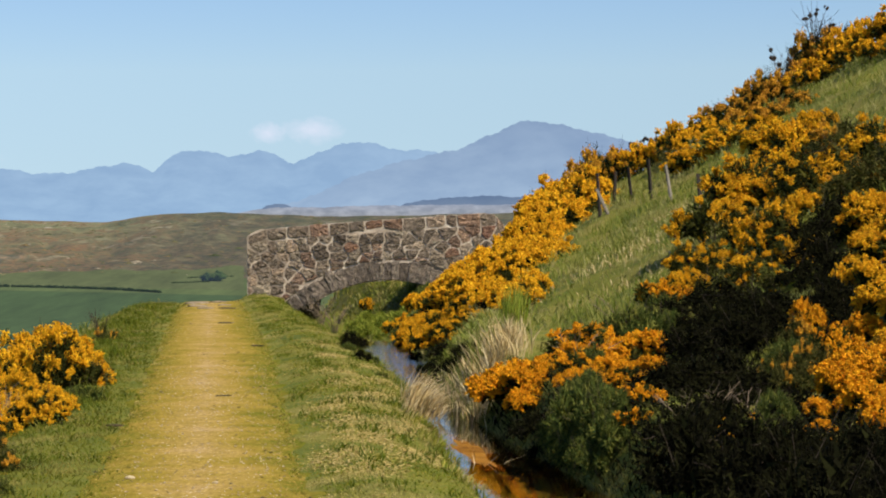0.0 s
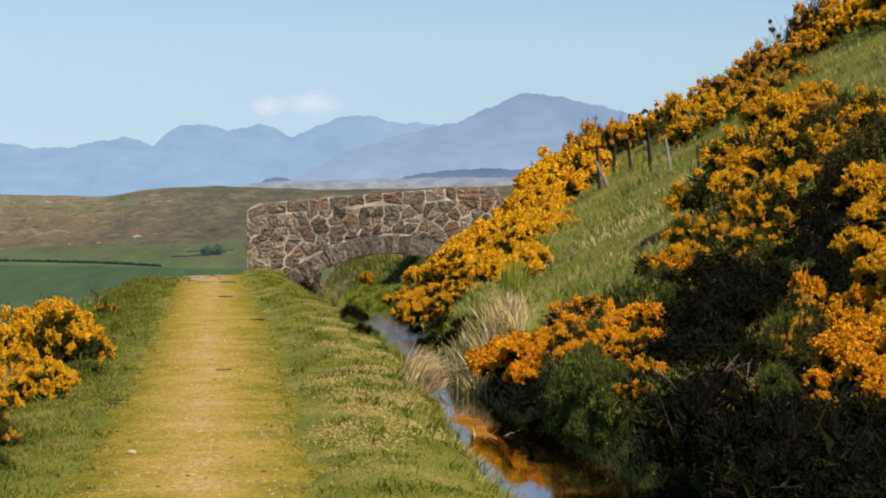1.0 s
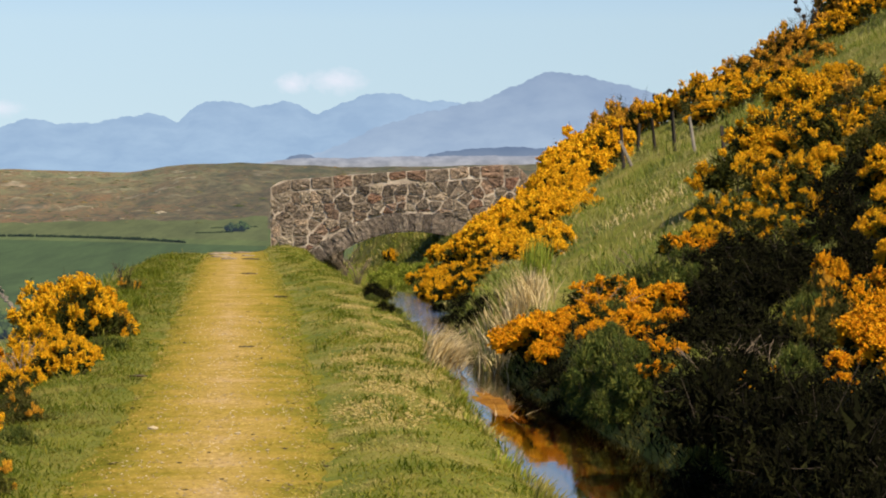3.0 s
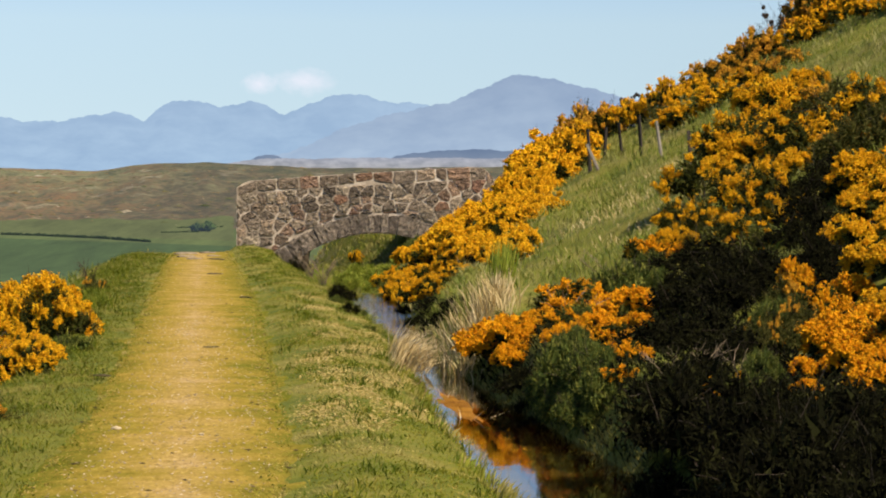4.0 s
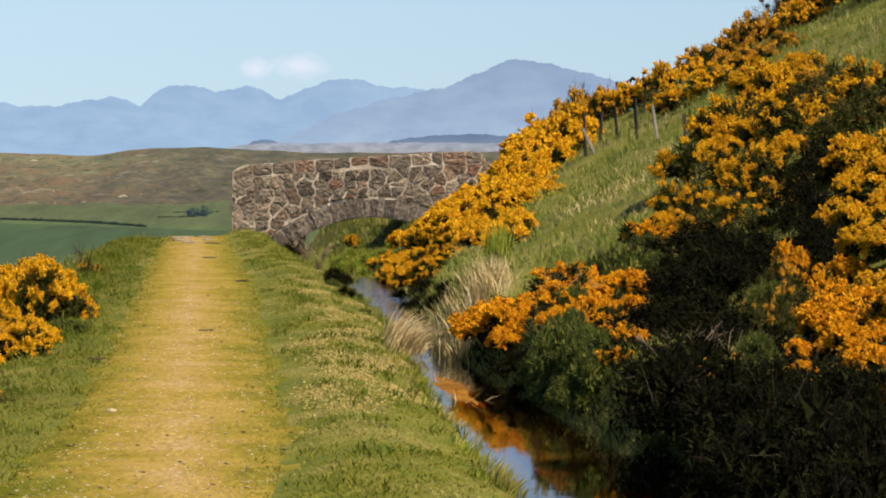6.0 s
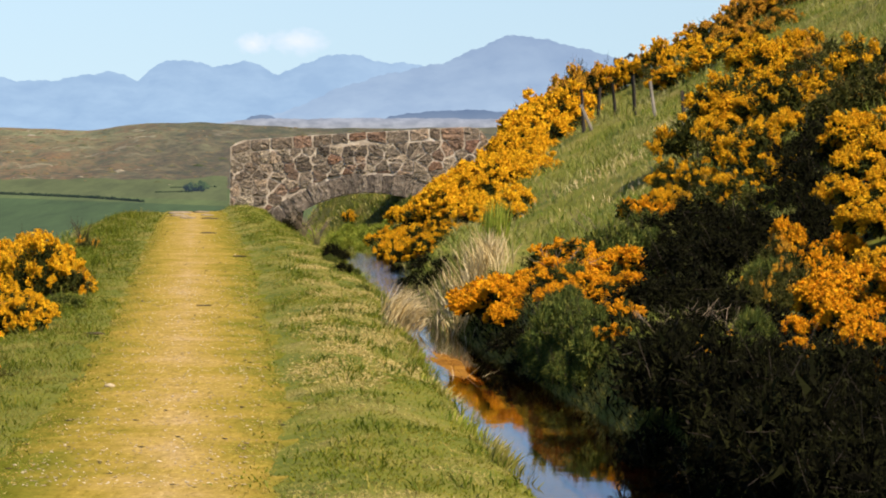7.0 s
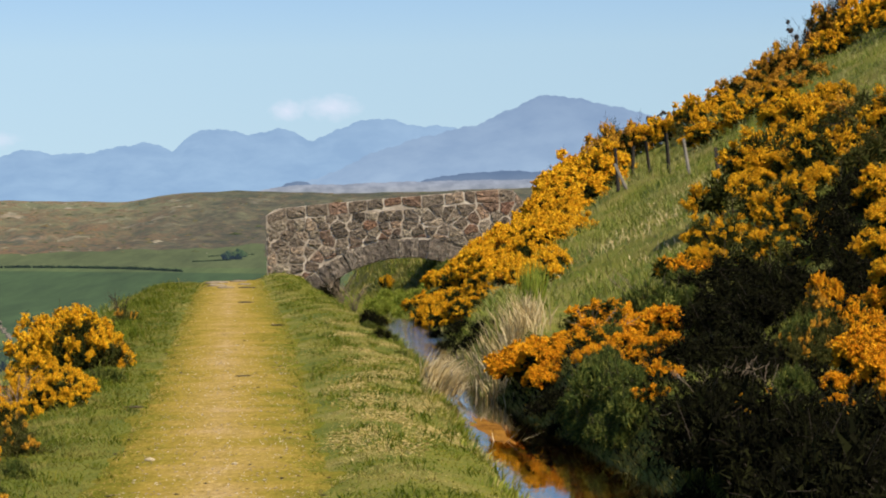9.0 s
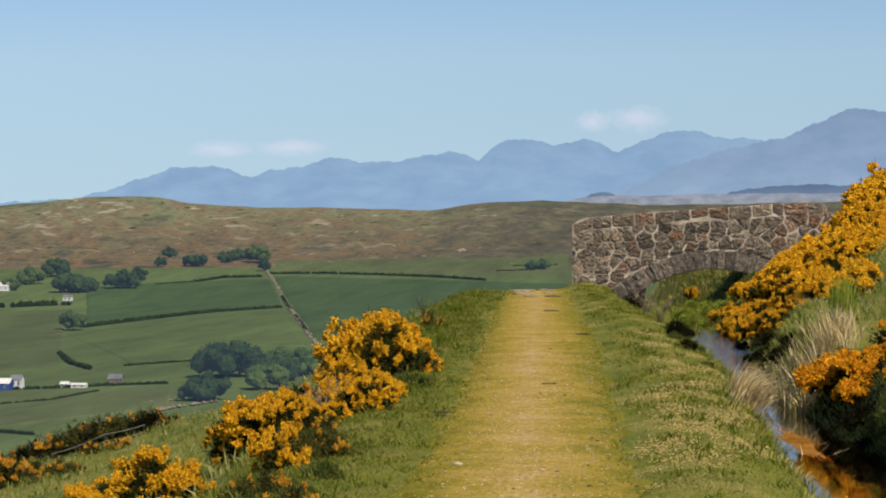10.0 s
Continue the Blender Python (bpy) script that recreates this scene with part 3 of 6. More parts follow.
# ---- stone bridge over the channel ----
BRIDGE_Y, ARCH_X, ARCH_R, ARCH_Z, SPRING_Z, HALF_SPAN, RING = 51.0, -1.1, 2.70, -2.37, -0.21, 1.62, 0.40
BRIDGE_L, BRIDGE_R = -3.94, 1.22


def bridge_top(x):
    return np.interp(x, (-3.94, -3.74, -2.09, 0.85, 1.05, 1.22), (1.22, 1.36, 1.49, 1.68, 1.63, 1.42))


def arch_under(x):
    dx = np.abs(x - ARCH_X)
    return np.where(dx < HALF_SPAN, ARCH_Z + np.sqrt(np.maximum(0, ARCH_R ** 2 - dx ** 2)), -1.0)


def arched_wall(name, y0, y1, top, material):
    """A wall with the arch cut through it, thick from y0 to y1."""
    x = np.unique(np.concatenate([np.linspace(BRIDGE_L, BRIDGE_R, 40), np.linspace(ARCH_X - HALF_SPAN, ARCH_X + HALF_SPAN, 33),
                                  (ARCH_X - HALF_SPAN - 0.001, ARCH_X + HALF_SPAN + 0.001)]))
    lo, hi = arch_under(x), top(x)
    n = len(x)
    v = np.concatenate([np.stack([x, np.full(n, y), z], -1) for y in (y0, y1) for z in (lo, hi)])
    f = []
    for i in range(n - 1):
        j = i + 1
        f += [(i, j, n + j, n + i), (2 * n + j, 2 * n + i, 3 * n + i, 3 * n + j), (n + i, n + j, 3 * n + j, 3 * n + i), (2 * n + i, 2 * n + j, j, i)]
    f += [(0, n, 3 * n, 2 * n), (n - 1, 3 * n - 1, 4 * n - 1, 2 * n - 1)]
    me = solid(name, v, f, material)
    # the underside gets the arch's shade as a darker colour
    me.materials.append(ARCH_SHADE)
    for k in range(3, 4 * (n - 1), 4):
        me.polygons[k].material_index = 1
    return me


def clip(poly, px, pz, nx, nz):
    """The part of a polygon on the side of the line through (px, pz) away from (nx, nz)."""
    out = []
    for a, b in zip(poly, poly[1:] + poly[:1]):
        da, db = (a[0] - px) * nx + (a[1] - pz) * nz, (b[0] - px) * nx + (b[1] - pz) * nz
        if da <= 0:
            out.append(a)
        if (da < 0) != (db < 0) and da != db:
            k = da / (da - db)
            out.append((a[0] + (b[0] - a[0]) * k, a[1] + (b[1] - a[1]) * k))
    return out


def stone_block(poly, rng, joint, proud):
    """A dressed rubble stone: the outline drawn in by half a joint, corners rounded, the face bulging."""
    p = np.array(poly)
    c = p.mean(0)
    size = np.sqrt(((p - c) ** 2).sum(1)).mean()
    p = c + (p - c) * max(0.55, 1 - joint / max(size, 0.02))
    q = []
    for a, b in zip(p, np.roll(p, -1, 0)):
        q += [a * 0.95 + b * 0.05, a * 0.66 + b * 0.34 + rng.normal(0, 0.007, 2), a * 0.34 + b * 0.66 + rng.normal(0, 0.007, 2)]
    q = np.array(q)
    n = len(q)
    ring = lambda k, y, j: np.stack([c[0] + (q[:, 0] - c[0]) * k - c[0], y + rng.normal(0, j, n), c[1] + (q[:, 1] - c[1]) * k - c[1]], -1)
    v = np.concatenate([ring(1.03, 0.05, 0), ring(1.0, -proud * 0.7, 0.004), ring(0.95, -proud, 0.006), ring(0.5, -proud - 0.004, 0.008), [(0, -proud - rng.uniform(-0.008, 0.012), 0)]])
    f = []
    for i in range(n):
        j = (i + 1) % n
        f += [(i, j, n + j, n + i), (n + i, n + j, 2 * n + j, 2 * n + i), (2 * n + i, 2 * n + j, 3 * n + j, 3 * n + i), (3 * n + i, 3 * n + j, 4 * n)]
    return c, v, f


bridge = thing("bridge", (ARCH_X, BRIDGE_Y, 0), "low arched bridge of brown rubble stone with pale mortar", "bridge")
part("parapet_wall", arched_wall("parapet_wall", BRIDGE_Y, BRIDGE_Y + 0.42, lambda x: bridge_top(x) - 0.0, MORTAR), bridge, "pale lime mortar behind rubble stones")
part("deck", arched_wall("deck", BRIDGE_Y + 0.424, BRIDGE_Y + 3.0, lambda x: bridge_top(x) - 0.85, ARCH_SHADE), bridge)
part("back_wall", arched_wall("back_wall", BRIDGE_Y + 3.004, BRIDGE_Y + 3.4, lambda x: bridge_top(x) - 0.12, ARCH_SHADE), bridge)
for ob in bridge.children:
    ob.matrix_parent_inverse = bridge.matrix_world.inverted()
rng = np.random.default_rng(5)
BRIDGE_STONES = []
# coping along the top
x = BRIDGE_L + 0.02
h2 = 0.2
while x < BRIDGE_R - 0.1:
    w = rng.choice((0.2, 0.28, 0.36, 0.46)) * rng.uniform(0.85, 1.15)
    x2 = min(x + w, BRIDGE_R)
    h1, h2 = h2 + rng.normal(0, 0.015), rng.uniform(0.14, 0.27)
    BRIDGE_STONES.append(("coping_stone", [(x, bridge_top(x) - h1), (x2, bridge_top(x2) - h2), (x2, bridge_top(x2) + rng.uniform(-0.01, 0.03)), (x, bridge_top(x) + rng.uniform(-0.01, 0.03))], rng.uniform(0.010, 0.020), rng.uniform(0.01, 0.03)))
    x = x2
# voussoirs round the arch
half = math.asin(HALF_SPAN / ARCH_R)
a = -half
while a < half - 0.02:
    a2 = min(half, a + rng.uniform(0.035, 0.11))
    if half - a2 < 0.04:
        a2 = half
    r1, r2 = ARCH_R + 0.006, ARCH_R + RING + rng.uniform(-0.04, 0.03)
    BRIDGE_STONES.append(("voussoir", [(ARCH_X + r * math.sin(b), ARCH_Z + r * math.cos(b)) for b, r in ((a, r1), (a2, r1), (a2, r2), (a, r2))], 0.004, rng.uniform(0.02, 0.04)))
    a = a2
# springers at the feet of the arch
for side in (-1, 1):
    BRIDGE_STONES.append(("springer", [(ARCH_X + side * u, w) for u, w in ((1.63, -0.95), (1.63, -0.24), (1.88, 0.07), (2.02, -0.06), (2.0, -0.95))][::side], 0.006, 0.034))
# rubble in rough courses between them
# squarer blocks towards the path, thin flat beds towards the hill
seeds = []
for x0, x1, steps, widths in ((BRIDGE_L - 0.3, -1.75, (0.13, 0.22), (0.16, 0.24, 0.32, 0.42)), (-1.75, BRIDGE_R + 0.2, (0.10, 0.18), (0.14, 0.24, 0.36, 0.5))):
    z = -0.85
    while z < 1.6:
        step = rng.uniform(*steps)
        x = x0 + rng.uniform(0, 0.15)
        while x < x1:
            w = rng.choice(widths) * rng.uniform(0.85, 1.2)
            sx, sz = min(x + w / 2, x1), z + step / 2 + rng.normal(0, 0.022)
            ringed = math.hypot(sx - ARCH_X, sz - ARCH_Z) < ARCH_R + RING - 0.06 and abs(sx - ARCH_X) < HALF_SPAN + 0.1
            if sz < bridge_top(sx) - 0.26:
                open_ = (ringed and sz > -0.3) or (abs(sx - ARCH_X) < HALF_SPAN + 0.05 and sz < 0.2)
                seeds.append((sx, sz, open_))
            x += w
        z += step
for i, (sx, sz, open_) in enumerate(seeds):
    if open_:
        continue
    poly = [(BRIDGE_L + 0.01, -1.0), (BRIDGE_R - 0.01, -1.0), (BRIDGE_R - 0.01, 1.8), (BRIDGE_L + 0.01, 1.8)]
    for k, (ox, oz, _) in enumerate(seeds):
        if k != i and abs(ox - sx) < 1.0 and abs(oz - sz) < 0.9:
            poly = clip(poly, (sx + ox) / 2, (sz + oz) / 2, ox - sx, (oz - sz) * 1.25)
            if len(poly) < 3:
                break
    if len(poly) < 3:
        continue
    poly = clip(poly, sx, float(bridge_top(sx)) - 0.235, -0.07, 1.0)
    out = []
    for qx, qz in poly:
        d = math.hypot(qx - ARCH_X, qz - ARCH_Z)
        if d < ARCH_R + RING + 0.01 and qz > SPRING_Z - 0.05:
            k = (ARCH_R + RING + 0.01) / d
            qx, qz = ARCH_X + (qx - ARCH_X) * k, ARCH_Z + (qz - ARCH_Z) * k
        elif qz <= SPRING_Z - 0.05 and abs(qx - ARCH_X) < HALF_SPAN:
            qx = ARCH_X + math.copysign(HALF_SPAN, qx - ARCH_X)
        out.append((qx, qz))
    if len(out) > 2 and max(p[0] for p in out) - min(p[0] for p in out) > 0.05 and max(p[1] for p in out) - min(p[1] for p in out) > 0.04:
        BRIDGE_STONES.append(("stone", out, rng.uniform(0.013, 0.026), rng.uniform(0.006, 0.034)))
for name, poly, joint, proud in BRIDGE_STONES:
    c, v, f = stone_block(poly, rng, joint, proud)
    ob = part(name, solid(name, v, f, RING_STONE if name in ("voussoir", "springer") else STONE), bridge)
    ob.location = (c[0] - ARCH_X, 0, c[1])


# ---- gorse and other plants ----
OCTA = np.array([(1, 0, 0), (-1, 0, 0), (0, 1, 0), (0, -1, 0), (0, 0, 1), (0, 0, -1)], float)
OCTA_F = np.array([(0, 2, 4), (2, 1, 4), (1, 3, 4), (3, 0, 4), (2, 0, 5), (1, 2, 5), (3, 1, 5), (0, 3, 5)])


def unit(v):
    return v / np.maximum(1e-6, np.linalg.norm(v, axis=-1, keepdims=True))


def sphere_dirs(rng, n, low=-1.0):
    z = rng.uniform(low, 1, n)
    a = rng.uniform(0, 2 * np.pi, n)
    s = np.sqrt(1 - z * z)
    return np.stack([s * np.cos(a), s * np.sin(a), z], -1)


def blobs(centres, radii, rng, stretch=None):
    """Small faceted lumps, one island each."""
    n = len(centres)
    jit = 1 + rng.uniform(-0.3, 0.3, (n, 6, 1))
    v = centres[:, None, :] + OCTA[None] * jit * radii[:, None, None] * (np.ones(3) if stretch is None else stretch)
    f = OCTA_F[None] + 6 * np.arange(n)[:, None, None]
    return v.reshape(-1, 3), f.reshape(-1, 3)


TETRA = np.array([(0.9, 0, -0.5), (-0.5, 0.85, -0.5), (-0.5, -0.85, -0.5), (0, 0, 1.0)])
TETRA_F = np.array([(0, 2, 1), (0, 1, 3), (1, 2, 3), (2, 0, 3)])


def florets(centres, radii, ways, rng):
    """Small open flowers as pointed four-sided lumps that face outwards."""
    n = len(centres)
    side = unit(np.cross(ways, sphere_dirs(rng, n)))
    other = np.cross(ways, side)
    t = TETRA[None] * (1 + rng.uniform(-0.35, 0.35, (n, 4, 1))) * radii[:, None, None]
    v = centres[:, None] + t[..., :1] * side[:, None] + t[..., 1:2] * other[:, None] + t[..., 2:] * ways[:, None]
    return v.reshape(-1, 3), (TETRA_F[None] + 4 * np.arange(n)[:, None, None]).reshape(-1, 3)


def slivers(base, way, length, width, rng):
    """Thin pointed leaves: one triangle each."""
    n = len(base)
    side = unit(np.cross(way, sphere_dirs(rng, n))) * (width / 2)[:, None]
    v = np.stack([base - side, base + side, base + way * length[:, None]], 1)
    return v.reshape(-1, 3), np.arange(3 * n).reshape(-1, 3)


def joined(name, pieces, material, smooth=False):
    vs, fs, k = [], [], 0
    for v, f in pieces:
        vs.append(v)
        fs += (f + k).tolist() if isinstance(f, np.ndarray) else [tuple(i + k for i in q) for q in f]
        k += len(v)
    return solid(name, np.concatenate(vs), fs, material, smooth)


def tube(points, r0, r1, sides=5):
    """A tapering round stick along points."""
    p = np.asarray(points, float)
    n = len(p)
    t = unit(np.gradient(p, axis=0))
    a = unit(np.cross(t, np.tile((0.31, 0.77, 0.55), (n, 1))))
    b = np.cross(t, a)
    r = np.linspace(r0, r1, n)[:, None, None]
    ang = np.linspace(0, 2 * np.pi, sides, endpoint=False)
    v = p[:, None] + r * (np.cos(ang)[None, :, None] * a[:, None] + np.sin(ang)[None, :, None] * b[:, None])
    f = [(i * sides + j, i * sides + (j + 1) % sides, (i + 1) * sides + (j + 1) % sides, (i + 1) * sides + j) for i in range(n - 1) for j in range(sides)]
    f.append(tuple((n - 1) * sides + j for j in range(sides)))
    return v.reshape(-1, 3), f


ICO = bmesh.new()
bmesh.ops.create_icosphere(ICO, subdivisions=2, radius=1.0)
ICO_V = np.array([v.co[:] for v in ICO.verts])
ICO_F = np.array([[v.index for v in f.verts] for f in ICO.faces])
ICO.free()


def lobes_of(rng, radius, height, count):
    """Centres and radii of the rounded masses that make up a bush."""
    a = rng.uniform(0, 2 * np.pi, count)
    k = np.sqrt(rng.uniform(0, 1, count)) * 0.85
    lr = radius * rng.uniform(0.22, 0.38, count)
    z = height * (1 - 0.75 * k * k) * rng.uniform(0.45, 0.9, count)
    return np.stack([radius * k * np.cos(a), radius * k * np.sin(a), z], -1), lr


def patchy(p, seed):
    """A slow wave through a bush, by which flowers gather in some places and leave others bare."""
    q = p * 5.5 + seed
    return (np.sin(q[:, 0] + 1.7 * np.sin(q[:, 1])) + np.sin(1.3 * q[:, 1] + 0.9 * q[:, 2]) + np.sin(1.1 * q[:, 2] - 0.8 * q[:, 0])) / 3


def gorse(name, label, radius, height, sprigs, bloom, petals, seed, blob=0.021, spike=0.12, fill=95, bare=0.0, leaf=None, many=12, broad=1.0):
    rng = np.random.default_rng(seed)
    count = int(7 + 11 * radius)
    c, lr = lobes_of(rng, radius, height, count)
    # rounded heads of shoots all over the lobes, each a knob of its own with a gap round it
    heads = max(12, sprigs // 9)
    which = rng.choice(count, heads, p=lr ** 2 / (lr ** 2).sum())
    hd = sphere_dirs(rng, heads, -0.35)
    head = c[which] + hd * (lr[which] * rng.uniform(0.82, 1.12, heads))[:, None]
    inner = (np.linalg.norm(head[:, None] - c[None], axis=-1) < 0.72 * lr[None]).any(1)
    ok = ~inner & (head[:, 2] > 0.04)
    head, hd = head[ok], hd[ok]
    wave = patchy(head, seed) + rng.normal(0, 0.12, len(head)) + 0.25 * hd[:, 2]
    flowering = wave > np.quantile(wave, 1 - bloom) if bloom > 0 else np.zeros(len(head), bool)
    size = spike * rng.uniform(0.55, 1.05, len(head))
    k = 9
    sd = unit(np.repeat(hd, k, 0) + 0.95 * sphere_dirs(rng, len(head) * k))
    base = np.repeat(head, k, 0) + sd * (np.repeat(size, k) * 0.42)[:, None]
    axis = unit(sd + np.array((0, 0, 0.35)) + rng.normal(0, 0.18, sd.shape))
    n = len(base)
    length = np.repeat(size, k) * rng.uniform(0.5, 1.1, n)
    bush = thing(name, (0, 0, 0), label, "gorse bush" if "gorse" in name else "bush")
    # woody stems
    sticks = []
    for q in c[: 6 + int(5 * radius)]:
        mid = q * (0.45, 0.45, 0.5) + rng.normal(0, 0.05, 3)
        sticks.append(tube([q * (0.12, 0.12, 0) - (0, 0, 0.25), mid, q], 0.022, 0.007, 4))
    for i in rng.choice(n, min(n, int(8 + 60 * bare)), replace=False):
        tip = base[i] + axis[i] * rng.uniform(0.10, 0.26) + rng.normal(0, 0.04, 3)
        sticks.append(tube([base[i] - axis[i] * 0.15, base[i] + rng.normal(0, 0.01, 3), tip], 0.005, 0.0025, 3))
    tagged(part("stem", joined("stem", sticks, WOODY), bush, "grey woody stems"), kind="stuff")
    # needles: along each shoot, and filling the lobes
    k = 3
    s = rng.uniform(0, 1.1, (n, k))
    nb = (base[:, None] + axis[:, None] * (s * length[:, None])[..., None]).reshape(-1, 3)
    nw = unit(np.repeat(axis, k, 0) * 0.7 + sphere_dirs(rng, n * k))
    green = [slivers(nb, nw, rng.uniform(0.03, 0.07, n * k), rng.uniform(0.006, 0.012, n * k), rng)]
    m = fill * count
    w = rng.integers(0, count, m)
    fd = sphere_dirs(rng, m, -0.7)
    green.append(slivers(c[w] + fd * (lr[w] * rng.uniform(0.42, 0.98, m))[:, None], unit(fd + rng.normal(0, 0.6, fd.shape)), rng.uniform(0.06, 0.13, m), broad * rng.uniform(0.012, 0.026, m), rng))
    m = 42 * count
    w = rng.integers(0, count, m)
    green.append(slivers(c[w] + sphere_dirs(rng, m) * (lr[w] * rng.uniform(0.05, 0.75, m))[:, None], sphere_dirs(rng, m), rng.uniform(0.12, 0.22, m), rng.uniform(0.03, 0.07, m), rng))
    tagged(part("foliage", joined("foliage", green, leaf or NEEDLE), bush, "dark green spiny foliage" if "gorse" in name else "small green leaves"), kind="stuff")
    # flower spikes
    f = np.where(np.repeat(flowering, 9) & (rng.uniform(0, 1, n) < 0.93))[0]
    if len(f):
        k = many
        u = (np.arange(k) + rng.uniform(0, 1, (len(f), k))) / k
        off = sphere_dirs(rng, len(f) * k).reshape(len(f), k, 3) * (0.24 * spike * (1.1 - 0.6 * u))[..., None]
        pos = base[f][:, None] + axis[f][:, None] * (u * length[f][:, None])[..., None] + off
        petal = blob * (1.15 - 0.45 * u) * rng.uniform(0.75, 1.25, u.shape)
        tagged(part("blossom", joined("blossom", [florets(pos.reshape(-1, 3), petal.ravel(), unit((off + 0.4 * axis[f][:, None] * 0.03).reshape(-1, 3)), rng)], petals), bush, "thick spikes of orange-yellow flowers"), kind="stuff")
    return bush


def planted(bush, x, y, turn, size, sink=0.05, tall=1.0, group="gorse along the channel"):
    m = pose(x, y, float(ground(x, y)) - sink, 0, 0, turn) @ Matrix.Diagonal((size, size, size * tall, 1))
    return tagged(copy_thing(bush, m), group=group)


FULL, PART_, DARK = "gorse bush covered in golden yellow blossom", "dark gorse bush with patches of amber blossom", "near-black flowerless gorse bush, deep shade put into its colour"
KINDS = {
    "sparse": gorse("gorse_bush", PART_, 0.8, 0.9, 1500, 0.52, PETAL, 11, blob=0.019, bare=0.1, many=9),
    "sparse_b": gorse("gorse_bush", PART_, 0.8, 0.9, 1400, 0.36, PETAL, 12, bare=0.15, blob=0.019, many=9),
    "bloom": gorse("gorse_bush", FULL, 0.6, 0.7, 1250, 0.88, PETAL, 25, blob=0.019, many=9),
    "mid": gorse("gorse_bush", FULL, 0.72, 0.9, 1250, 0.74, PETAL, 13, blob=0.022, spike=0.13, many=9),
    "mid_b": gorse("gorse_bush", FULL, 0.75, 0.8, 1250, 0.82, PETAL, 14, blob=0.022, spike=0.13, many=9),
    "mid_far": gorse("gorse_bush", FULL, 0.72, 0.9, 1100, 0.92, PETAL, 23, blob=0.036, spike=0.15, many=5, fill=70),
    "mid_far_b": gorse("gorse_bush", FULL, 0.75, 0.8, 1100, 0.94, PETAL, 24, blob=0.036, spike=0.15, many=5, fill=70),
    "amber": gorse("gorse_bush", FULL, 0.45, 0.5, 1050, 0.94, PETAL_AMBER, 15, blob=0.025, spike=0.13, many=9),
    "amber_b": gorse("gorse_bush", PART_, 0.5, 0.7, 800, 0.5, PETAL_AMBER, 16, bare=0.15, blob=0.024, spike=0.13, many=9),
    "dark": gorse("gorse_bush", DARK, 0.8, 0.8, 480, 0.0, PETAL_AMBER, 17, bare=0.06, leaf=GORSE_SHADE, blob=0.028),
    "olive": gorse("gorse_bush", "olive green gorse bush with a few faded flowers", 0.8, 0.8, 900, 0.16, PETAL_FADED, 26, bare=0.15, blob=0.024, many=8, leaf=OLIVE),
    "faded": gorse("gorse_bush", "gorse bush with browning amber blossom on the skyline", 0.8, 0.85, 900, 0.7, PETAL_FADED, 18, blob=0.036, spike=0.16, bare=0.3, many=5, fill=80),
    "brown": gorse("gorse_bush", "dark gorse bush with a few faded flowers", 0.8, 0.85, 600, 0.2, PETAL_FADED, 22, blob=0.034, bare=0.2, leaf=OLIVE, many=5),
    "sky": gorse("gorse_bush", "gorse bush in amber blossom on the skyline", 0.8, 0.85, 900, 0.85, PETAL, 19, blob=0.036, spike=0.16, many=5, fill=80),
    "lush": gorse("leafy_bush", "fresh yellow-green leafy bush on the bank by the arch", 0.6, 0.6, 420, 0.0, PETAL, 21, fill=300, bare=0.05, leaf=YOUNG, broad=2.2),
    "bramble": gorse("bramble_bush", "tangle of green bramble with bare twigs over the bank", 0.6, 0.6, 500, 0.0, PETAL, 20, fill=200, bare=0.5, leaf=BRAMBLE, broad=1.5),
}


def plant_all(rows, turn, start, sink, group):
    for i, (x, y, kind, size, *tall) in enumerate(rows):
        planted(KINDS[kind], x, y, turn * i + start, size, sink, tall[0] if tall else 1.0, group)


# bank on the hill side, from the near end to the bridge: place across, distance, kind, size, height
# amber clusters above the water
SHORE_GORSE = (
    (0.57, 20.5, "amber", 0.68, 0.85), (0.73, 20, "amber", 0.52, 0.85), (0.67, 19.6, "amber", 0.44, 0.85), (0.5, 21, "amber", 0.34, 0.85), (1.17, 22, "amber_b", 0.59, 0.85), (0.95, 20, "amber_b", 0.4, 0.85),
    (1.44, 23.8, "amber", 0.44, 0.85), (1.56, 21, "amber", 0.63, 0.85), (1.82, 22.2, "amber", 0.36, 0.85), (1.28, 18, "amber_b", 0.36, 0.85), (1.27, 16.8, "amber_b", 0.32, 0.85), (1.21, 16.2, "amber_b", 0.27, 0.85),
    (1.14, 20.6, "amber", 0.52, 0.85), (1.28, 19.9, "amber", 0.38, 0.85), (1.56, 19.6, "amber", 0.41, 0.85), (1, 18.9, "amber", 0.34, 0.85),
)
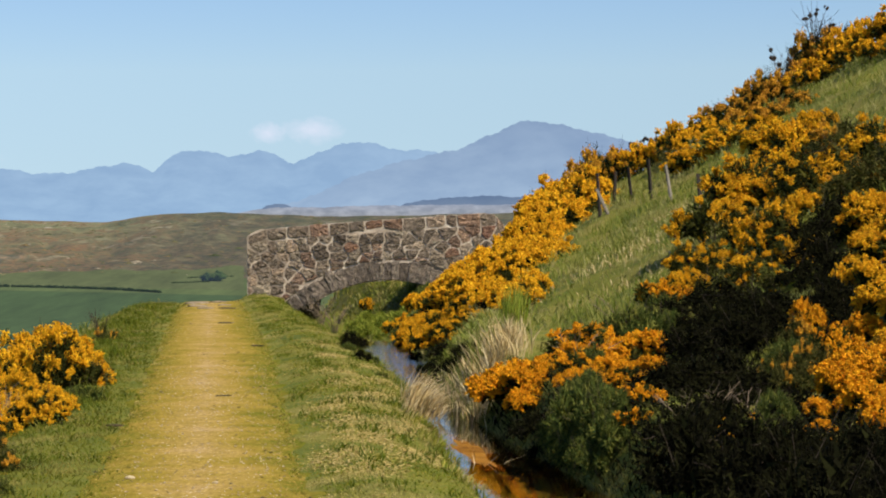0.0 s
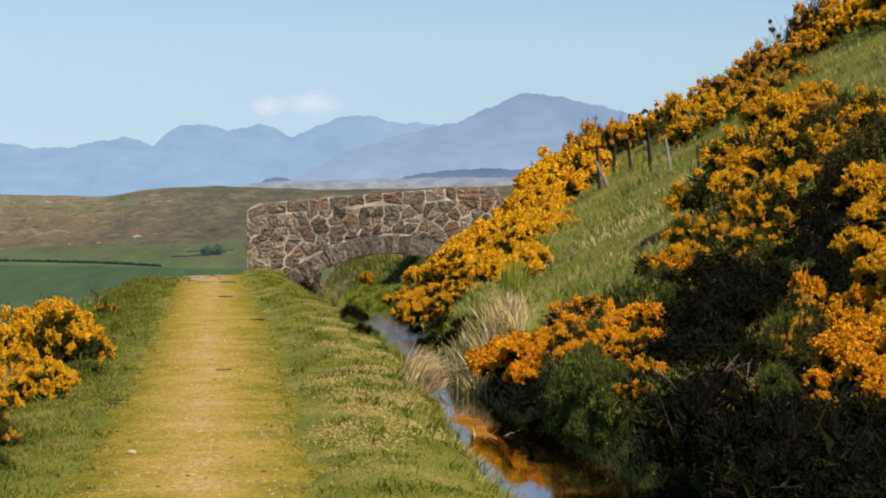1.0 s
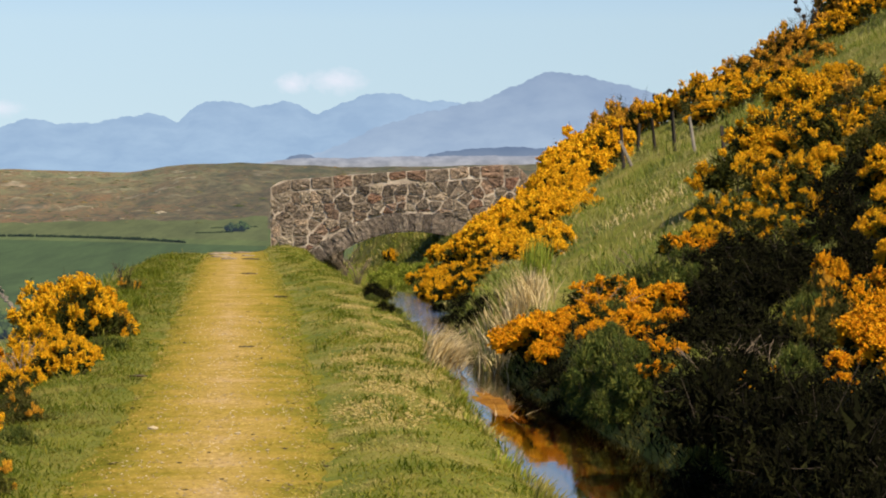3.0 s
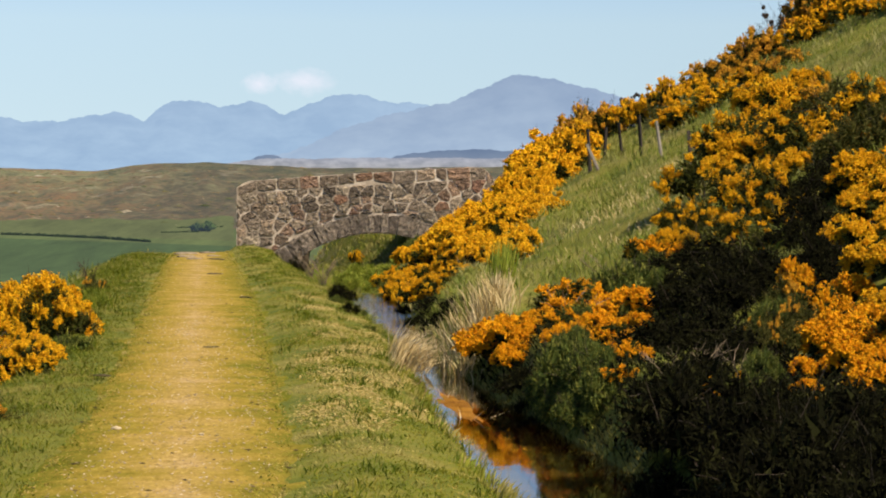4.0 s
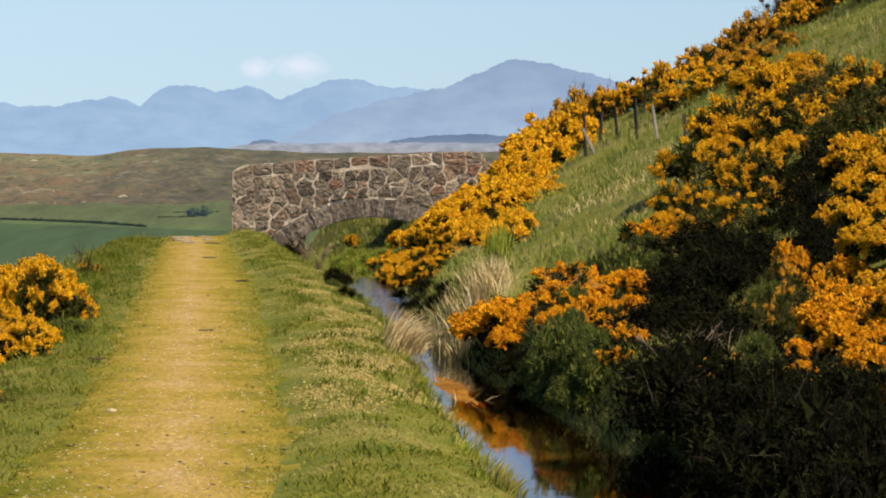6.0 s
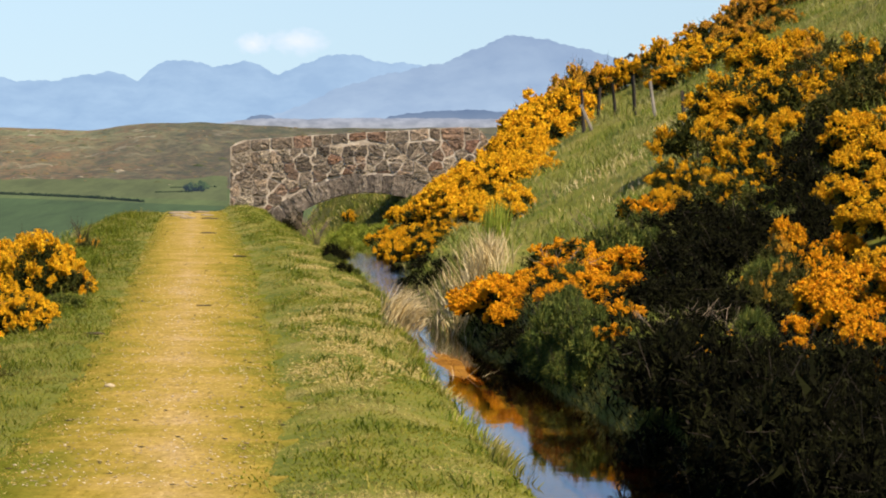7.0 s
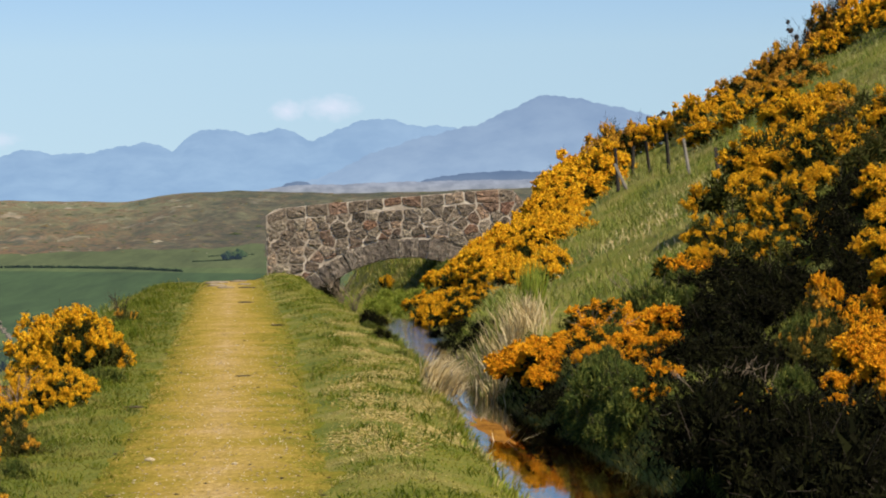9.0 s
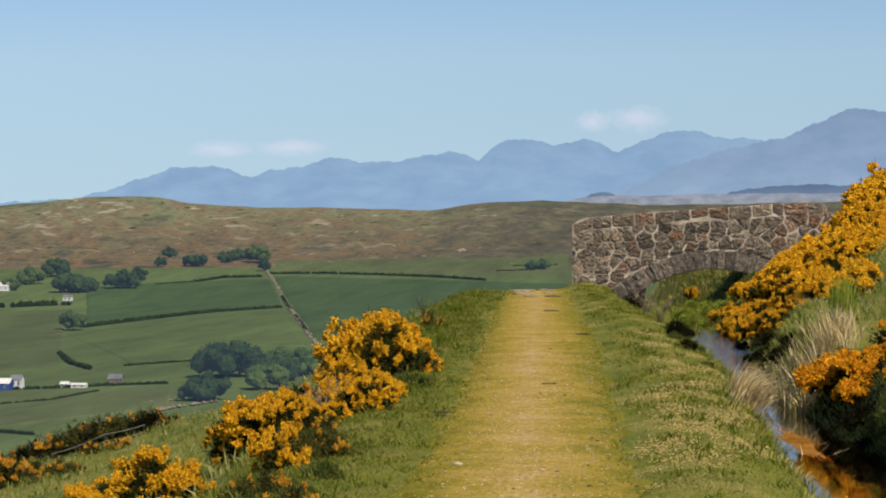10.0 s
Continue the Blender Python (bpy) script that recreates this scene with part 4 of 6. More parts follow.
# bramble between them
SHORE_BRAMBLE = (
    (0.96, 17.2, "bramble", 0.4, 1.79), (1.08, 16.2, "bramble", 0.3, 1.78), (0.86, 17.1, "bramble", 0.25, 1.78), (1.01, 16.2, "bramble", 0.23, 1.78), (1.67, 22.2, "bramble", 0.46, 1.8), (1.52, 23, "bramble", 0.32, 1.8),
    (1.96, 22.2, "bramble", 0.31, 1.8), (1.92, 20.9, "bramble", 0.24, 1.8), (2.08, 24.1, "bramble", 0.28, 1.8), (1.03, 17.8, "bramble", 0.25, 1.79), (1.07, 16.9, "bramble", 0.31, 1.79), (0.88, 17.7, "bramble", 0.3, 1.79),
    (0.76, 17.9, "bramble", 0.25, 1.8), (0.91, 17.1, "bramble", 0.27, 1.8), (1.12, 16.7, "bramble", 0.26, 1.8), (1.16, 20.2, "bramble", 0.24, 1.8), (1.01, 16.9, "bramble", 0.27, 1.8), (0.84, 17.5, "bramble", 0.24, 1.8),
    (0.93, 16.7, "bramble", 0.22, 1.79), (0.96, 18, "bramble", 0.25, 1.79),
)
# the big bushes up the slope
BIG_GORSE = (
    (3.79, 32, "sparse", 0.8, 1.04), (4.38, 32.9, "sparse", 0.83, 1.04), (4.1, 28, "sparse", 0.65, 1.04), (4.92, 35, "bloom", 0.98, 1), (5.07, 39.2, "bloom", 0.79, 1), (4.97, 32.5, "sparse", 0.69, 1.04),
    (5.22, 32.1, "olive", 0.74, 1.16), (5.21, 29.8, "sparse", 0.69, 1.04), (6.03, 40.9, "bloom", 0.6, 1), (4.71, 27.2, "olive", 0.58, 1.16), (4.38, 27.2, "olive", 0.46, 1.16), (3.18, 29.6, "sparse", 0.64, 1.03),
    (3.33, 26, "sparse", 0.6, 1.03), (3.45, 25, "sparse", 0.4, 1.03), (2.73, 27.1, "sparse", 0.48, 1.04), (2.86, 24, "sparse_b", 0.44, 1.03), (2.41, 25.1, "bloom", 0.39, 1), (2.15, 25.1, "amber_b", 0.57, 0.85),
    (2.82, 25.8, "sparse", 0.39, 1.04), (3.96, 31.6, "bloom", 0.67, 1), (3.61, 31.4, "bloom", 0.49, 1), (3.71, 27.1, "bloom", 0.49, 1), (3.3, 26.2, "bloom", 0.47, 1),
)
# bright bushes of the near bank
EDGE_GORSE = (
    (4.24, 24.5, "bloom", 0.69, 0.94), (4.13, 25, "bloom", 0.45, 0.94), (3.64, 20.9, "bloom", 0.53, 0.94), (3.35, 19.8, "bloom", 0.5, 0.94), (3.23, 18.4, "bloom", 0.47, 0.94), (2.96, 18, "amber", 0.43, 0.99),
    (2.89, 16.5, "bloom", 0.39, 0.94), (2.67, 16.2, "amber", 0.51, 0.98), (2.61, 15.1, "amber", 0.48, 0.99), (2.57, 16.3, "amber", 0.42, 0.98), (2.46, 14.1, "amber", 0.37, 0.99), (2.35, 15.6, "amber", 0.33, 0.98),
    (2.46, 15.5, "amber", 0.26, 0.98), (2.08, 14.1, "amber", 0.21, 0.99), (1.98, 13.3, "amber", 0.16, 0.99), (2.32, 13.8, "amber", 0.19, 0.99), (2.06, 11.7, "amber", 0.18, 0.99), (3.77, 19.9, "bloom", 0.51, 0.94),
    (4.05, 21.8, "bloom", 0.62, 0.94), (3.35, 17.8, "bloom", 0.5, 0.94), (2.83, 15.1, "amber", 0.51, 0.99),
)
# their lowest branches, out over the shade
EDGE_LOW = (
    (2.19, 11.8, "amber", 0.24, 1.9), (2.14, 11.1, "amber", 0.2, 1.9),
)
# a thin band of dull growth down the shaded bank
DULL_GORSE = (
    (2.55, 18.3, "olive", 0.23, 1.76), (2.7, 17.7, "amber_b", 0.38, 1.26), (2.7, 18.7, "amber", 0.34, 1.58), (2.28, 17.7, "olive", 0.19, 1.76), (2.36, 17, "olive", 0.22, 1.76), (1.95, 15.1, "bramble", 0.24, 1.9),
    (1.64, 13.3, "bramble", 0.21, 1.9), (1.6, 13.5, "amber_b", 0.29, 1.26), (1.54, 13.4, "amber_b", 0.32, 1.26), (1.56, 13.2, "bramble", 0.21, 1.9), (1.41, 13.4, "bramble", 0.21, 1.9), (1.27, 13.8, "bramble", 0.21, 1.9),
    (1.47, 13.4, "bramble", 0.21, 1.9), (2.39, 17.8, "bramble", 0.28, 1.9), (2.56, 17.5, "olive", 0.21, 1.76),
)
# the dark bank: near-black bushes that paint its deep shade
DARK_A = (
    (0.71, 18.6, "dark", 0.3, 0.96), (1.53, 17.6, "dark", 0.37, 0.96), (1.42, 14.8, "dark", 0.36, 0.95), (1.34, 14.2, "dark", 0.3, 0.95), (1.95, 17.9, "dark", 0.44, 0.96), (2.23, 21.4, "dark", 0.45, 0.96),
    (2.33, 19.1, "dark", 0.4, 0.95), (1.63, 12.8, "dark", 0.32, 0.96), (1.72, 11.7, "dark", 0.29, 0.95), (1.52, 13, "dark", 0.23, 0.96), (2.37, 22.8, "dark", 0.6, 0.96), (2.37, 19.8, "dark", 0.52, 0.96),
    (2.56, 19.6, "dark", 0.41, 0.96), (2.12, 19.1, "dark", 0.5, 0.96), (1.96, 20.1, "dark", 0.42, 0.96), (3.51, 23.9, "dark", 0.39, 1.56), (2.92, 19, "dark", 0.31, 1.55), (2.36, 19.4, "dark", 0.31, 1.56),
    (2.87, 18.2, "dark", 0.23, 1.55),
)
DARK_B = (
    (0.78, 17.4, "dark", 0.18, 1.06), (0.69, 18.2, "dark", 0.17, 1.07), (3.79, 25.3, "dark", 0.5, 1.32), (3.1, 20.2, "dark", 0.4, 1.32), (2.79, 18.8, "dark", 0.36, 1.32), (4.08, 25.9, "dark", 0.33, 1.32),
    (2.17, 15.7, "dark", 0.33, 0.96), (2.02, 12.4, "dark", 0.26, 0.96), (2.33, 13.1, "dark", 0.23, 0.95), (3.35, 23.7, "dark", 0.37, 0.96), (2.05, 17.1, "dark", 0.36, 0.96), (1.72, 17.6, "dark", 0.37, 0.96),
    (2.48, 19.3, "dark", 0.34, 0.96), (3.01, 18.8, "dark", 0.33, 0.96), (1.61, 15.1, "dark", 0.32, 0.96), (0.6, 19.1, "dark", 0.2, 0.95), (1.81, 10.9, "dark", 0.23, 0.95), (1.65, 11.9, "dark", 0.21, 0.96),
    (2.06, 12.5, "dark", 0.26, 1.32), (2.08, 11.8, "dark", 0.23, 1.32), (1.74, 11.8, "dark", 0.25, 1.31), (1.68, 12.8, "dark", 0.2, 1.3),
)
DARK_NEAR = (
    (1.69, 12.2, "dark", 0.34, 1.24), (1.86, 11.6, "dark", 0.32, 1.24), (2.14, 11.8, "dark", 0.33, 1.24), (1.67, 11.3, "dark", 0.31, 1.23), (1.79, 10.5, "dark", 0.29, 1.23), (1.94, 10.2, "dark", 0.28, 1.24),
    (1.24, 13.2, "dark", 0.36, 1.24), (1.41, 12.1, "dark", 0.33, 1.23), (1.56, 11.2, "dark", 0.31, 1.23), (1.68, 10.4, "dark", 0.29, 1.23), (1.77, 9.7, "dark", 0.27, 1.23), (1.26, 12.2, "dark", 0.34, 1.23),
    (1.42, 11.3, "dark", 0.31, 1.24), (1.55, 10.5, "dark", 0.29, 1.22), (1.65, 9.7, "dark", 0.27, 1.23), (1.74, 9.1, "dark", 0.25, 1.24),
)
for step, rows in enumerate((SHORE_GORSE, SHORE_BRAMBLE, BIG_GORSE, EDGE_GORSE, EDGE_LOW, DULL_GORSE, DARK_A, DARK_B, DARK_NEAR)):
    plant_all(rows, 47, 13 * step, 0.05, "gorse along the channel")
# gorse hanging over the near water, deep shade put into its colour
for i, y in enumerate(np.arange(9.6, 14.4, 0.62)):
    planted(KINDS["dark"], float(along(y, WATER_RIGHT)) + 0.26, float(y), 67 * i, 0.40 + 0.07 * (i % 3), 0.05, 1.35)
BRIDGE_BANK = (
    (0.4, 39.8, "mid_far_b", 0.54), (0.62, 40.2, "mid_far_b", 0.66), (1.0, 41.0, "mid_far", 0.68), (0.3, 42.0, "mid_far", 0.5), (0.72, 43.2, "mid_far_b", 0.55), (1.15, 44.6, "mid_far", 0.66),
    (1.5, 46.0, "mid_far_b", 0.74), (1.8, 47.2, "mid_far_b", 0.88), (2.1, 48.0, "mid_far", 0.9), (2.45, 48.8, "mid_far_b", 0.9), (2.35, 50.2, "mid_far", 0.95), (2.0, 49.4, "mid_far_b", 0.8), (2.75, 50.0, "mid_far", 0.85), (0.2, 40.9, "dark", 0.4),
    (-0.1, 38.8, "mid_far_b", 0.46), (0.3, 38.6, "mid_far", 0.55), (0.6, 38.8, "mid_far_b", 0.55), (1.0, 39.4, "mid_far", 0.6), (1.35, 40.4, "mid_far_b", 0.58), (1.5, 42.0, "mid_far", 0.6), (1.75, 44.0, "mid_far_b", 0.6), (2.0, 45.6, "mid_far", 0.62))
BRIDGE_BANK_LOW = (
    (-0.38, 38.0, "amber_b", 0.55), (-0.05, 37.6, "amber_b", 0.6), (0.4, 37.4, "dark", 0.45), (0.75, 37.7, "dark", 0.36), (1.25, 38.2, "mid_far", 0.58), (0.9, 37.8, "mid_far_b", 0.46), (1.6, 39.4, "mid_far_b", 0.55), (1.85, 41.2, "mid_far", 0.5), (-0.23, 40.0, "mid_far", 0.5), (0.12, 37.0, "mid_far_b", 0.55), (0.42, 34.6, "mid_far", 0.55), (0.69, 32.9, "mid_far_b", 0.5), (0.91, 31.9, "mid_far", 0.5), (1.16, 33.9, "mid_far_b", 0.45), (0.49, 31.9, "dark", 0.36))
BRIDGE_BANK_FOOT = (
    (-0.58, 36.5, "mid", 0.44, 0.88), (-0.34, 34.3, "mid", 0.51, 0.88), (-0.08, 30.7, "mid", 0.46, 0.88), (0.11, 30.1, "mid", 0.39, 0.88), (-0.2, 35.5, "mid", 0.49, 0.88), (0.05, 33.7, "mid", 0.44, 0.88),
    (0.28, 30.2, "mid", 0.34, 0.88), (-0.46, 34.3, "mid", 0.29, 0.88), (0.34, 33.4, "mid", 0.37, 0.88),
)
# near-black bushes that paint the shade under the gorse by the bridge
BRIDGE_BANK_SHADE = (
    (-0.51, 34.2, "dark", 0.26, 1.08), (-0.32, 31.1, "dark", 0.28, 1.08), (-0.1, 27.8, "dark", 0.27, 1.08), (0.08, 25.4, "dark", 0.25, 1.08), (0.23, 24.2, "dark", 0.22, 1.08), (-0.27, 32.5, "dark", 0.29, 1.08),
    (0.02, 28, "dark", 0.27, 1.08), (0.21, 25.3, "dark", 0.21, 1.08), (-0.56, 35.2, "dark", 0.2, 1.08), (-0.09, 26.5, "dark", 0.2, 1.08), (0.39, 24, "dark", 0.17, 0.85),
)
plant_all(BRIDGE_BANK, 61, 20, 0.05, "gorse beside the bridge")
plant_all(BRIDGE_BANK_LOW, 61, 45, 0.05, "gorse beside the bridge")
plant_all(BRIDGE_BANK_FOOT, 61, 33, 0.05, "gorse beside the bridge")
plant_all(BRIDGE_BANK_SHADE, 61, 70, 0.05, "gorse beside the bridge")
SKYLINE_A = (
    (3.46, 57.1, "faded", 0.71, 1.68), (3.4, 56.9, "sky", 0.43, 1.9), (3.06, 55.6, "faded", 0.56, 1.84), (3.54, 51.7, "faded", 0.52, 1.4), (3.93, 51.6, "sky", 0.6, 1.26), (4.4, 53.2, "brown", 0.58, 1.16),
    (4.66, 50.9, "sky", 0.6, 1.33), (4.43, 50.2, "brown", 0.5, 0.85), (4.42, 47, "sky", 0.47, 0.85), (4.67, 46.5, "sky", 0.62, 0.85), (5.33, 51.4, "sky", 0.69, 0.85), (5.14, 46, "sky", 0.62, 0.85),
    (5.68, 52, "faded", 0.65, 0.99), (6.29, 53.3, "faded", 0.76, 0.85), (6.73, 54, "faded", 0.77, 1.01), (5.95, 46.1, "faded", 0.54, 0.85),
)
SKYLINE_B = (
    (7.35, 54.1, "faded", 0.77, 0.85), (7.65, 52.1, "sky", 0.75, 0.85), (6.59, 46.8, "faded", 0.47, 0.85), (8.15, 54.8, "faded", 0.83, 1.47), (7.99, 55, "faded", 0.56, 1.9), (8.56, 54.3, "sky", 0.83, 0.89),
    (8.66, 54.2, "sky", 0.64, 1.66), (8.24, 48.7, "sky", 0.58, 0.85), (8.63, 51.2, "sky", 0.61, 1.4), (8.96, 50.8, "faded", 0.6, 1.03), (9.23, 50.2, "sky", 0.81, 0.85), (9.59, 49.7, "faded", 0.85, 0.85),
    (8.82, 47.9, "sky", 0.57, 0.85), (5.76, 46, "sky", 0.46, 0.85), (6.84, 54, "faded", 0.5, 1.9), (7.72, 55.2, "brown", 0.6, 1.29), (9.09, 46, "sky", 0.67, 0.85),
)
plant_all(SKYLINE_A, 83, 5, 0.05, "gorse on the skyline")
plant_all(SKYLINE_B, 83, 50, 0.05, "gorse on the skyline")
LEFT_SLOPE = (
    (-3.75, 22.6, "mid_b", 0.42, 1.2), (-3.3, 20.8, "mid", 0.36, 1.2), (-3.62, 21.0, "mid_b", 0.34, 1.2), (-3.45, 19.6, "mid", 0.30, 1.1),
    (-4.4, 27.6, "mid", 0.80, 1.06), (-3.67, 24.4, "mid_b", 0.56, 1.23), (-4.45, 26.4, "mid_b", 0.56, 1.23), (-3.13, 19.9, "mid", 0.38, 1.06), (-4.55, 30.7, "amber_b", 0.60, 1.02), (-5.15, 29.8, "mid", 0.40, 1.06),
    (-3.41, 24.4, "olive", 0.37, 1.32), (-3.33, 25, "amber", 0.24, 0.99), (-3.14, 22.2, "bramble", 0.30, 1.37), (-3.23, 19.9, "mid_b", 0.26, 1.23), (-4.91, 24.5, "mid", 0.65, 1.06), (-5.17, 24.6, "mid_b", 0.53, 1.23),
    (-4.48, 23.7, "mid", 0.45, 1.06), (-3.14, 15.8, "mid_b", 0.34, 1.23), (-3.09, 17.1, "olive", 0.29, 1.32), (-2.65, 14.8, "bramble", 0.25, 1.37), (-5.25, 28.4, "amber_b", 0.56, 1.02), (-2.79, 16.1, "olive", 0.21, 1.32),
    (-2.88, 14, "olive", 0.24, 1.32), (-2.6, 13.7, "bramble", 0.21, 1.37),
)
LEFT_SLOPE_NEAR = (
    (-5.9, 23.7, "mid_b", 0.59, 1.11), (-8.47, 32.2, "mid", 0.64, 0.95), (-4.27, 18.1, "mid_b", 0.38, 1.11), (-3.29, 14.5, "mid", 0.18, 0.95), (-9.96, 39.2, "mid", 0.44, 0.95), (-3.43, 14.2, "mid", 0.33, 0.95),
    (-2.72, 12.8, "bramble", 0.23, 1.37), (-2.41, 12.3, "olive", 0.24, 1.65), (-7.86, 28.6, "mid_b", 0.59, 1.11), (-4.41, 33.4, "olive", 0.22, 1.65), (-4.45, 35.2, "bramble", 0.16, 1.37), (-4.52, 40.5, "bramble", 0.16, 1.37),
)
plant_all(LEFT_SLOPE, 71, 33, 0.1, "plants on the slope below the path")
plant_all(LEFT_SLOPE_NEAR, 71, 60, 0.1, "plants on the slope below the path")
LOWER_SLOPE = ((-17.6, 60.3, "dark", 1.08), (-17.0, 60.6, "olive", 1.20), (-16.4, 60.2, "dark", 1.26), (-15.9, 59.6, "olive", 1.32), (-15.4, 59.0, "dark", 1.20), (-14.9, 58.6, "olive", 1.02), (-14.4, 58.2, "dark", 0.78), (-13.9, 57.9, "olive", 0.50),
               (-18.4, 60.4, "olive", 0.84), (-19.2, 60.6, "olive", 0.96), (-13.9, 45.6, "faded", 0.66), (-13.3, 45.4, "olive", 0.60), (-14.4, 46.2, "faded", 0.60), (-12.9, 45.8, "olive", 0.48), (-13.9, 51.5, "olive", 0.48), (-13.3, 51.2, "faded", 0.36))
plant_all(LOWER_SLOPE, 29, 3, 0.12, "gorse on the lower hillside")
# the dark bushes in both lists paint shade on the bank and under the arch
GREENS = (
    (-1.06, 39, "lush", 0.56, 0.87), (-1.22, 36.6, "lush", 0.45, 0.86), (-0.87, 40, "lush", 0.58, 0.87), (-1.17, 43, "lush", 0.53, 1.13), (-0.58, 36.1, "bramble", 0.4, 1.04), (-1.13, 35.8, "lush", 0.36, 0.85),
    (-0.89, 37.3, "lush", 0.33, 0.87), (-1.11, 30.9, "dark", 0.26, 1.32), (-1.57, 39.2, "dark", 0.25, 0.85), (-0.93, 28.5, "dark", 0.18, 1.32), (-0.84, 29.3, "bramble", 0.16, 1.04), (-1.81, 41.1, "bramble", 0.31, 0.85),
    (-1.16, 30.4, "bramble", 0.2, 1.04), (-0.64, 25.8, "bramble", 0.14, 1.04), (-0.62, 24, "bramble", 0.11, 0.85), (-0.75, 40.8, "lush", 0.5, 0.87), (-1.36, 37.6, "bramble", 0.28, 1.66),
)
GREENS_BEYOND = (
    (-0.75, 46.4, "lush", 0.5, 1.0), (-0.6, 49.0, "lush", 0.6, 1.1), (-0.35, 56.4, "lush", 0.6, 1.1), (-0.9, 58.4, "bramble", 0.4, 1.0), (-2.9, 57.6, "lush", 0.5, 1.0), (-0.3, 48.4, "bramble", 0.6, 1.2), (-0.2, 46.0, "bramble", 0.5, 1.1), (-2.66, 50.2, "dark", 0.42, 1.6), (-2.45, 51.8, "dark", 0.4, 1.5), (-2.4, 52.8, "dark", 0.42, 1.5), (-2.4, 49.4, "bramble", 0.5, 1.2), (-2.6, 47.4, "bramble", 0.26, 0.8), (-1.2, 32.6, "bramble", 0.15, 0.9))
plant_all(GREENS, 53, 0, 0.05, "greenery round the arch")
plant_all(GREENS_BEYOND, 53, 20, 0.05, "greenery round the arch")
planted(KINDS["mid"], -1.72, 56.6, 10, 0.24, sink=0.0, tall=1.9)
for bush in KINDS.values():
    for ob in (*bush.children_recursive, bush):
        bpy.data.objects.remove(ob)


def bare_shrub(x, y, height, spread, seed, label, sink=0.0, count=16, tips=0):
    """Branching twigs, leafless or with a few withered leaf clumps at their tips."""
    rng = np.random.default_rng(seed)
    sticks = []
    for k in range(count):
        a = rng.uniform(0, 2 * np.pi)
        tip = np.array((spread * np.cos(a), spread * np.sin(a), height)) * rng.uniform(0.55, 1.0, 3)
        mid = tip * (0.35, 0.35, 0.5) + rng.normal(0, 0.05 * height, 3)
        sticks.append(tube([(0, 0, -0.1), mid, tip], 0.002 + 0.008 * height, 0.0015 + 0.0015 * height, 4))
        if k < tips:
            sticks.append(blobs(tip + rng.normal(0, 0.03, (4, 3)), rng.uniform(0.025, 0.055, 4), rng))
        for q in range(3):
            root = mid + (tip - mid) * rng.uniform(0.1, 0.8)
            end = root + (tip - mid) * 0.35 + rng.normal(0, 0.12 * height, 3)
            sticks.append(tube([root, (root + end) / 2 + rng.normal(0, 0.012, 3), end], 0.0015 + 0.003 * height, 0.001 + 0.001 * height, 3))
    ob = new("bare_shrub", joined("bare_shrub", sticks, PALETWIG if "pale" in label else WOODY))
    ob.location = (x, y, float(ground(x, y)) - sink)
    return tagged(ob, label, "bare shrub")


PALETWIG = earth("pale twigs", ((0.3, (0.13, 0.10, 0.065)), (0.7, (0.27, 0.21, 0.145))), 8, GREY, 50, bump=0.002)
bare_shrub(7.3, 54.4, 1.05, 0.3, 1, "dark bare twigs of a dead shrub above the skyline gorse", tips=7)
bare_shrub(8.1, 54.6, 1.5, 0.4, 2, "dark bare twigs of a dead shrub above the skyline gorse", tips=7)
bare_shrub(3.9, 52.2, 0.75, 0.3, 3, "dark bare twigs of a dead shrub above the skyline gorse", count=9, tips=5)
bare_shrub(-1.85, 38.6, 0.45, 0.25, 4, "tangle of pale dead twigs on the channel bank")
bare_shrub(-1.5, 34.8, 0.4, 0.25, 5, "tangle of pale dead twigs on the channel bank")
bare_shrub(1.61, 15.3, 0.24, 0.3, 6, "pale dead twigs poking out of the dark bank", count=8)
bare_shrub(1.42, 15.1, 0.2, 0.3, 12, "pale dead twigs poking out of the dark bank", count=6)
bare_shrub(1.83, 15.4, 0.24, 0.3, 13, "pale dead twigs poking out of the dark bank", count=6)
bare_shrub(1.12, 20.6, 0.3, 0.4, 8, "pale dead twigs poking out of the bramble", count=7)
bare_shrub(1.65, 23.3, 0.4, 0.4, 9, "pale dead twigs poking out of the bramble", count=7)
bare_shrub(-3.55, 20.2, 0.32, 0.25, 10, "pale dead twigs at the foot of the gorse")
bare_shrub(-4.82, 35.6, 0.42, 0.2, 11, "dark bare twigs beside the path")


# ---- grass ----
def blades(name, label, x, y, height, width, lean, material, rng, sink=0.01, way=None):
    n = len(x)
    base = np.stack([x, y, ground(x, y) - sink], -1)
    a = rng.uniform(0, 2 * np.pi, n) if way is None else rng.normal(way, 0.5, n)
    out = np.stack([np.cos(a), np.sin(a), 0 * a], -1)
    side = np.stack([-np.sin(a), np.cos(a), 0 * a], -1)
    turn = rng.uniform(0, np.pi, n)
    side = side * np.cos(turn)[:, None] + out * np.sin(turn)[:, None]
    w = (width / 2)[:, None]
    mid = base + out * (height * lean * 0.35)[:, None] + np.array((0, 0, 1.0)) * (height * 0.5)[:, None]
    tip = base + out * (height * lean)[:, None] + np.array((0, 0, 1.0)) * (height * (1 - 0.35 * lean))[:, None]
    v = np.stack([base, mid + side * w, mid - side * w, tip], 1).reshape(-1, 3)
    k = 4 * np.arange(n)[:, None]
    f = np.concatenate([k + (0, 1, 2), k + (2, 1, 3)])
    ob = new(name, solid(name, v, f, material))
    return tagged(ob, label, "grass", kind="stuff")


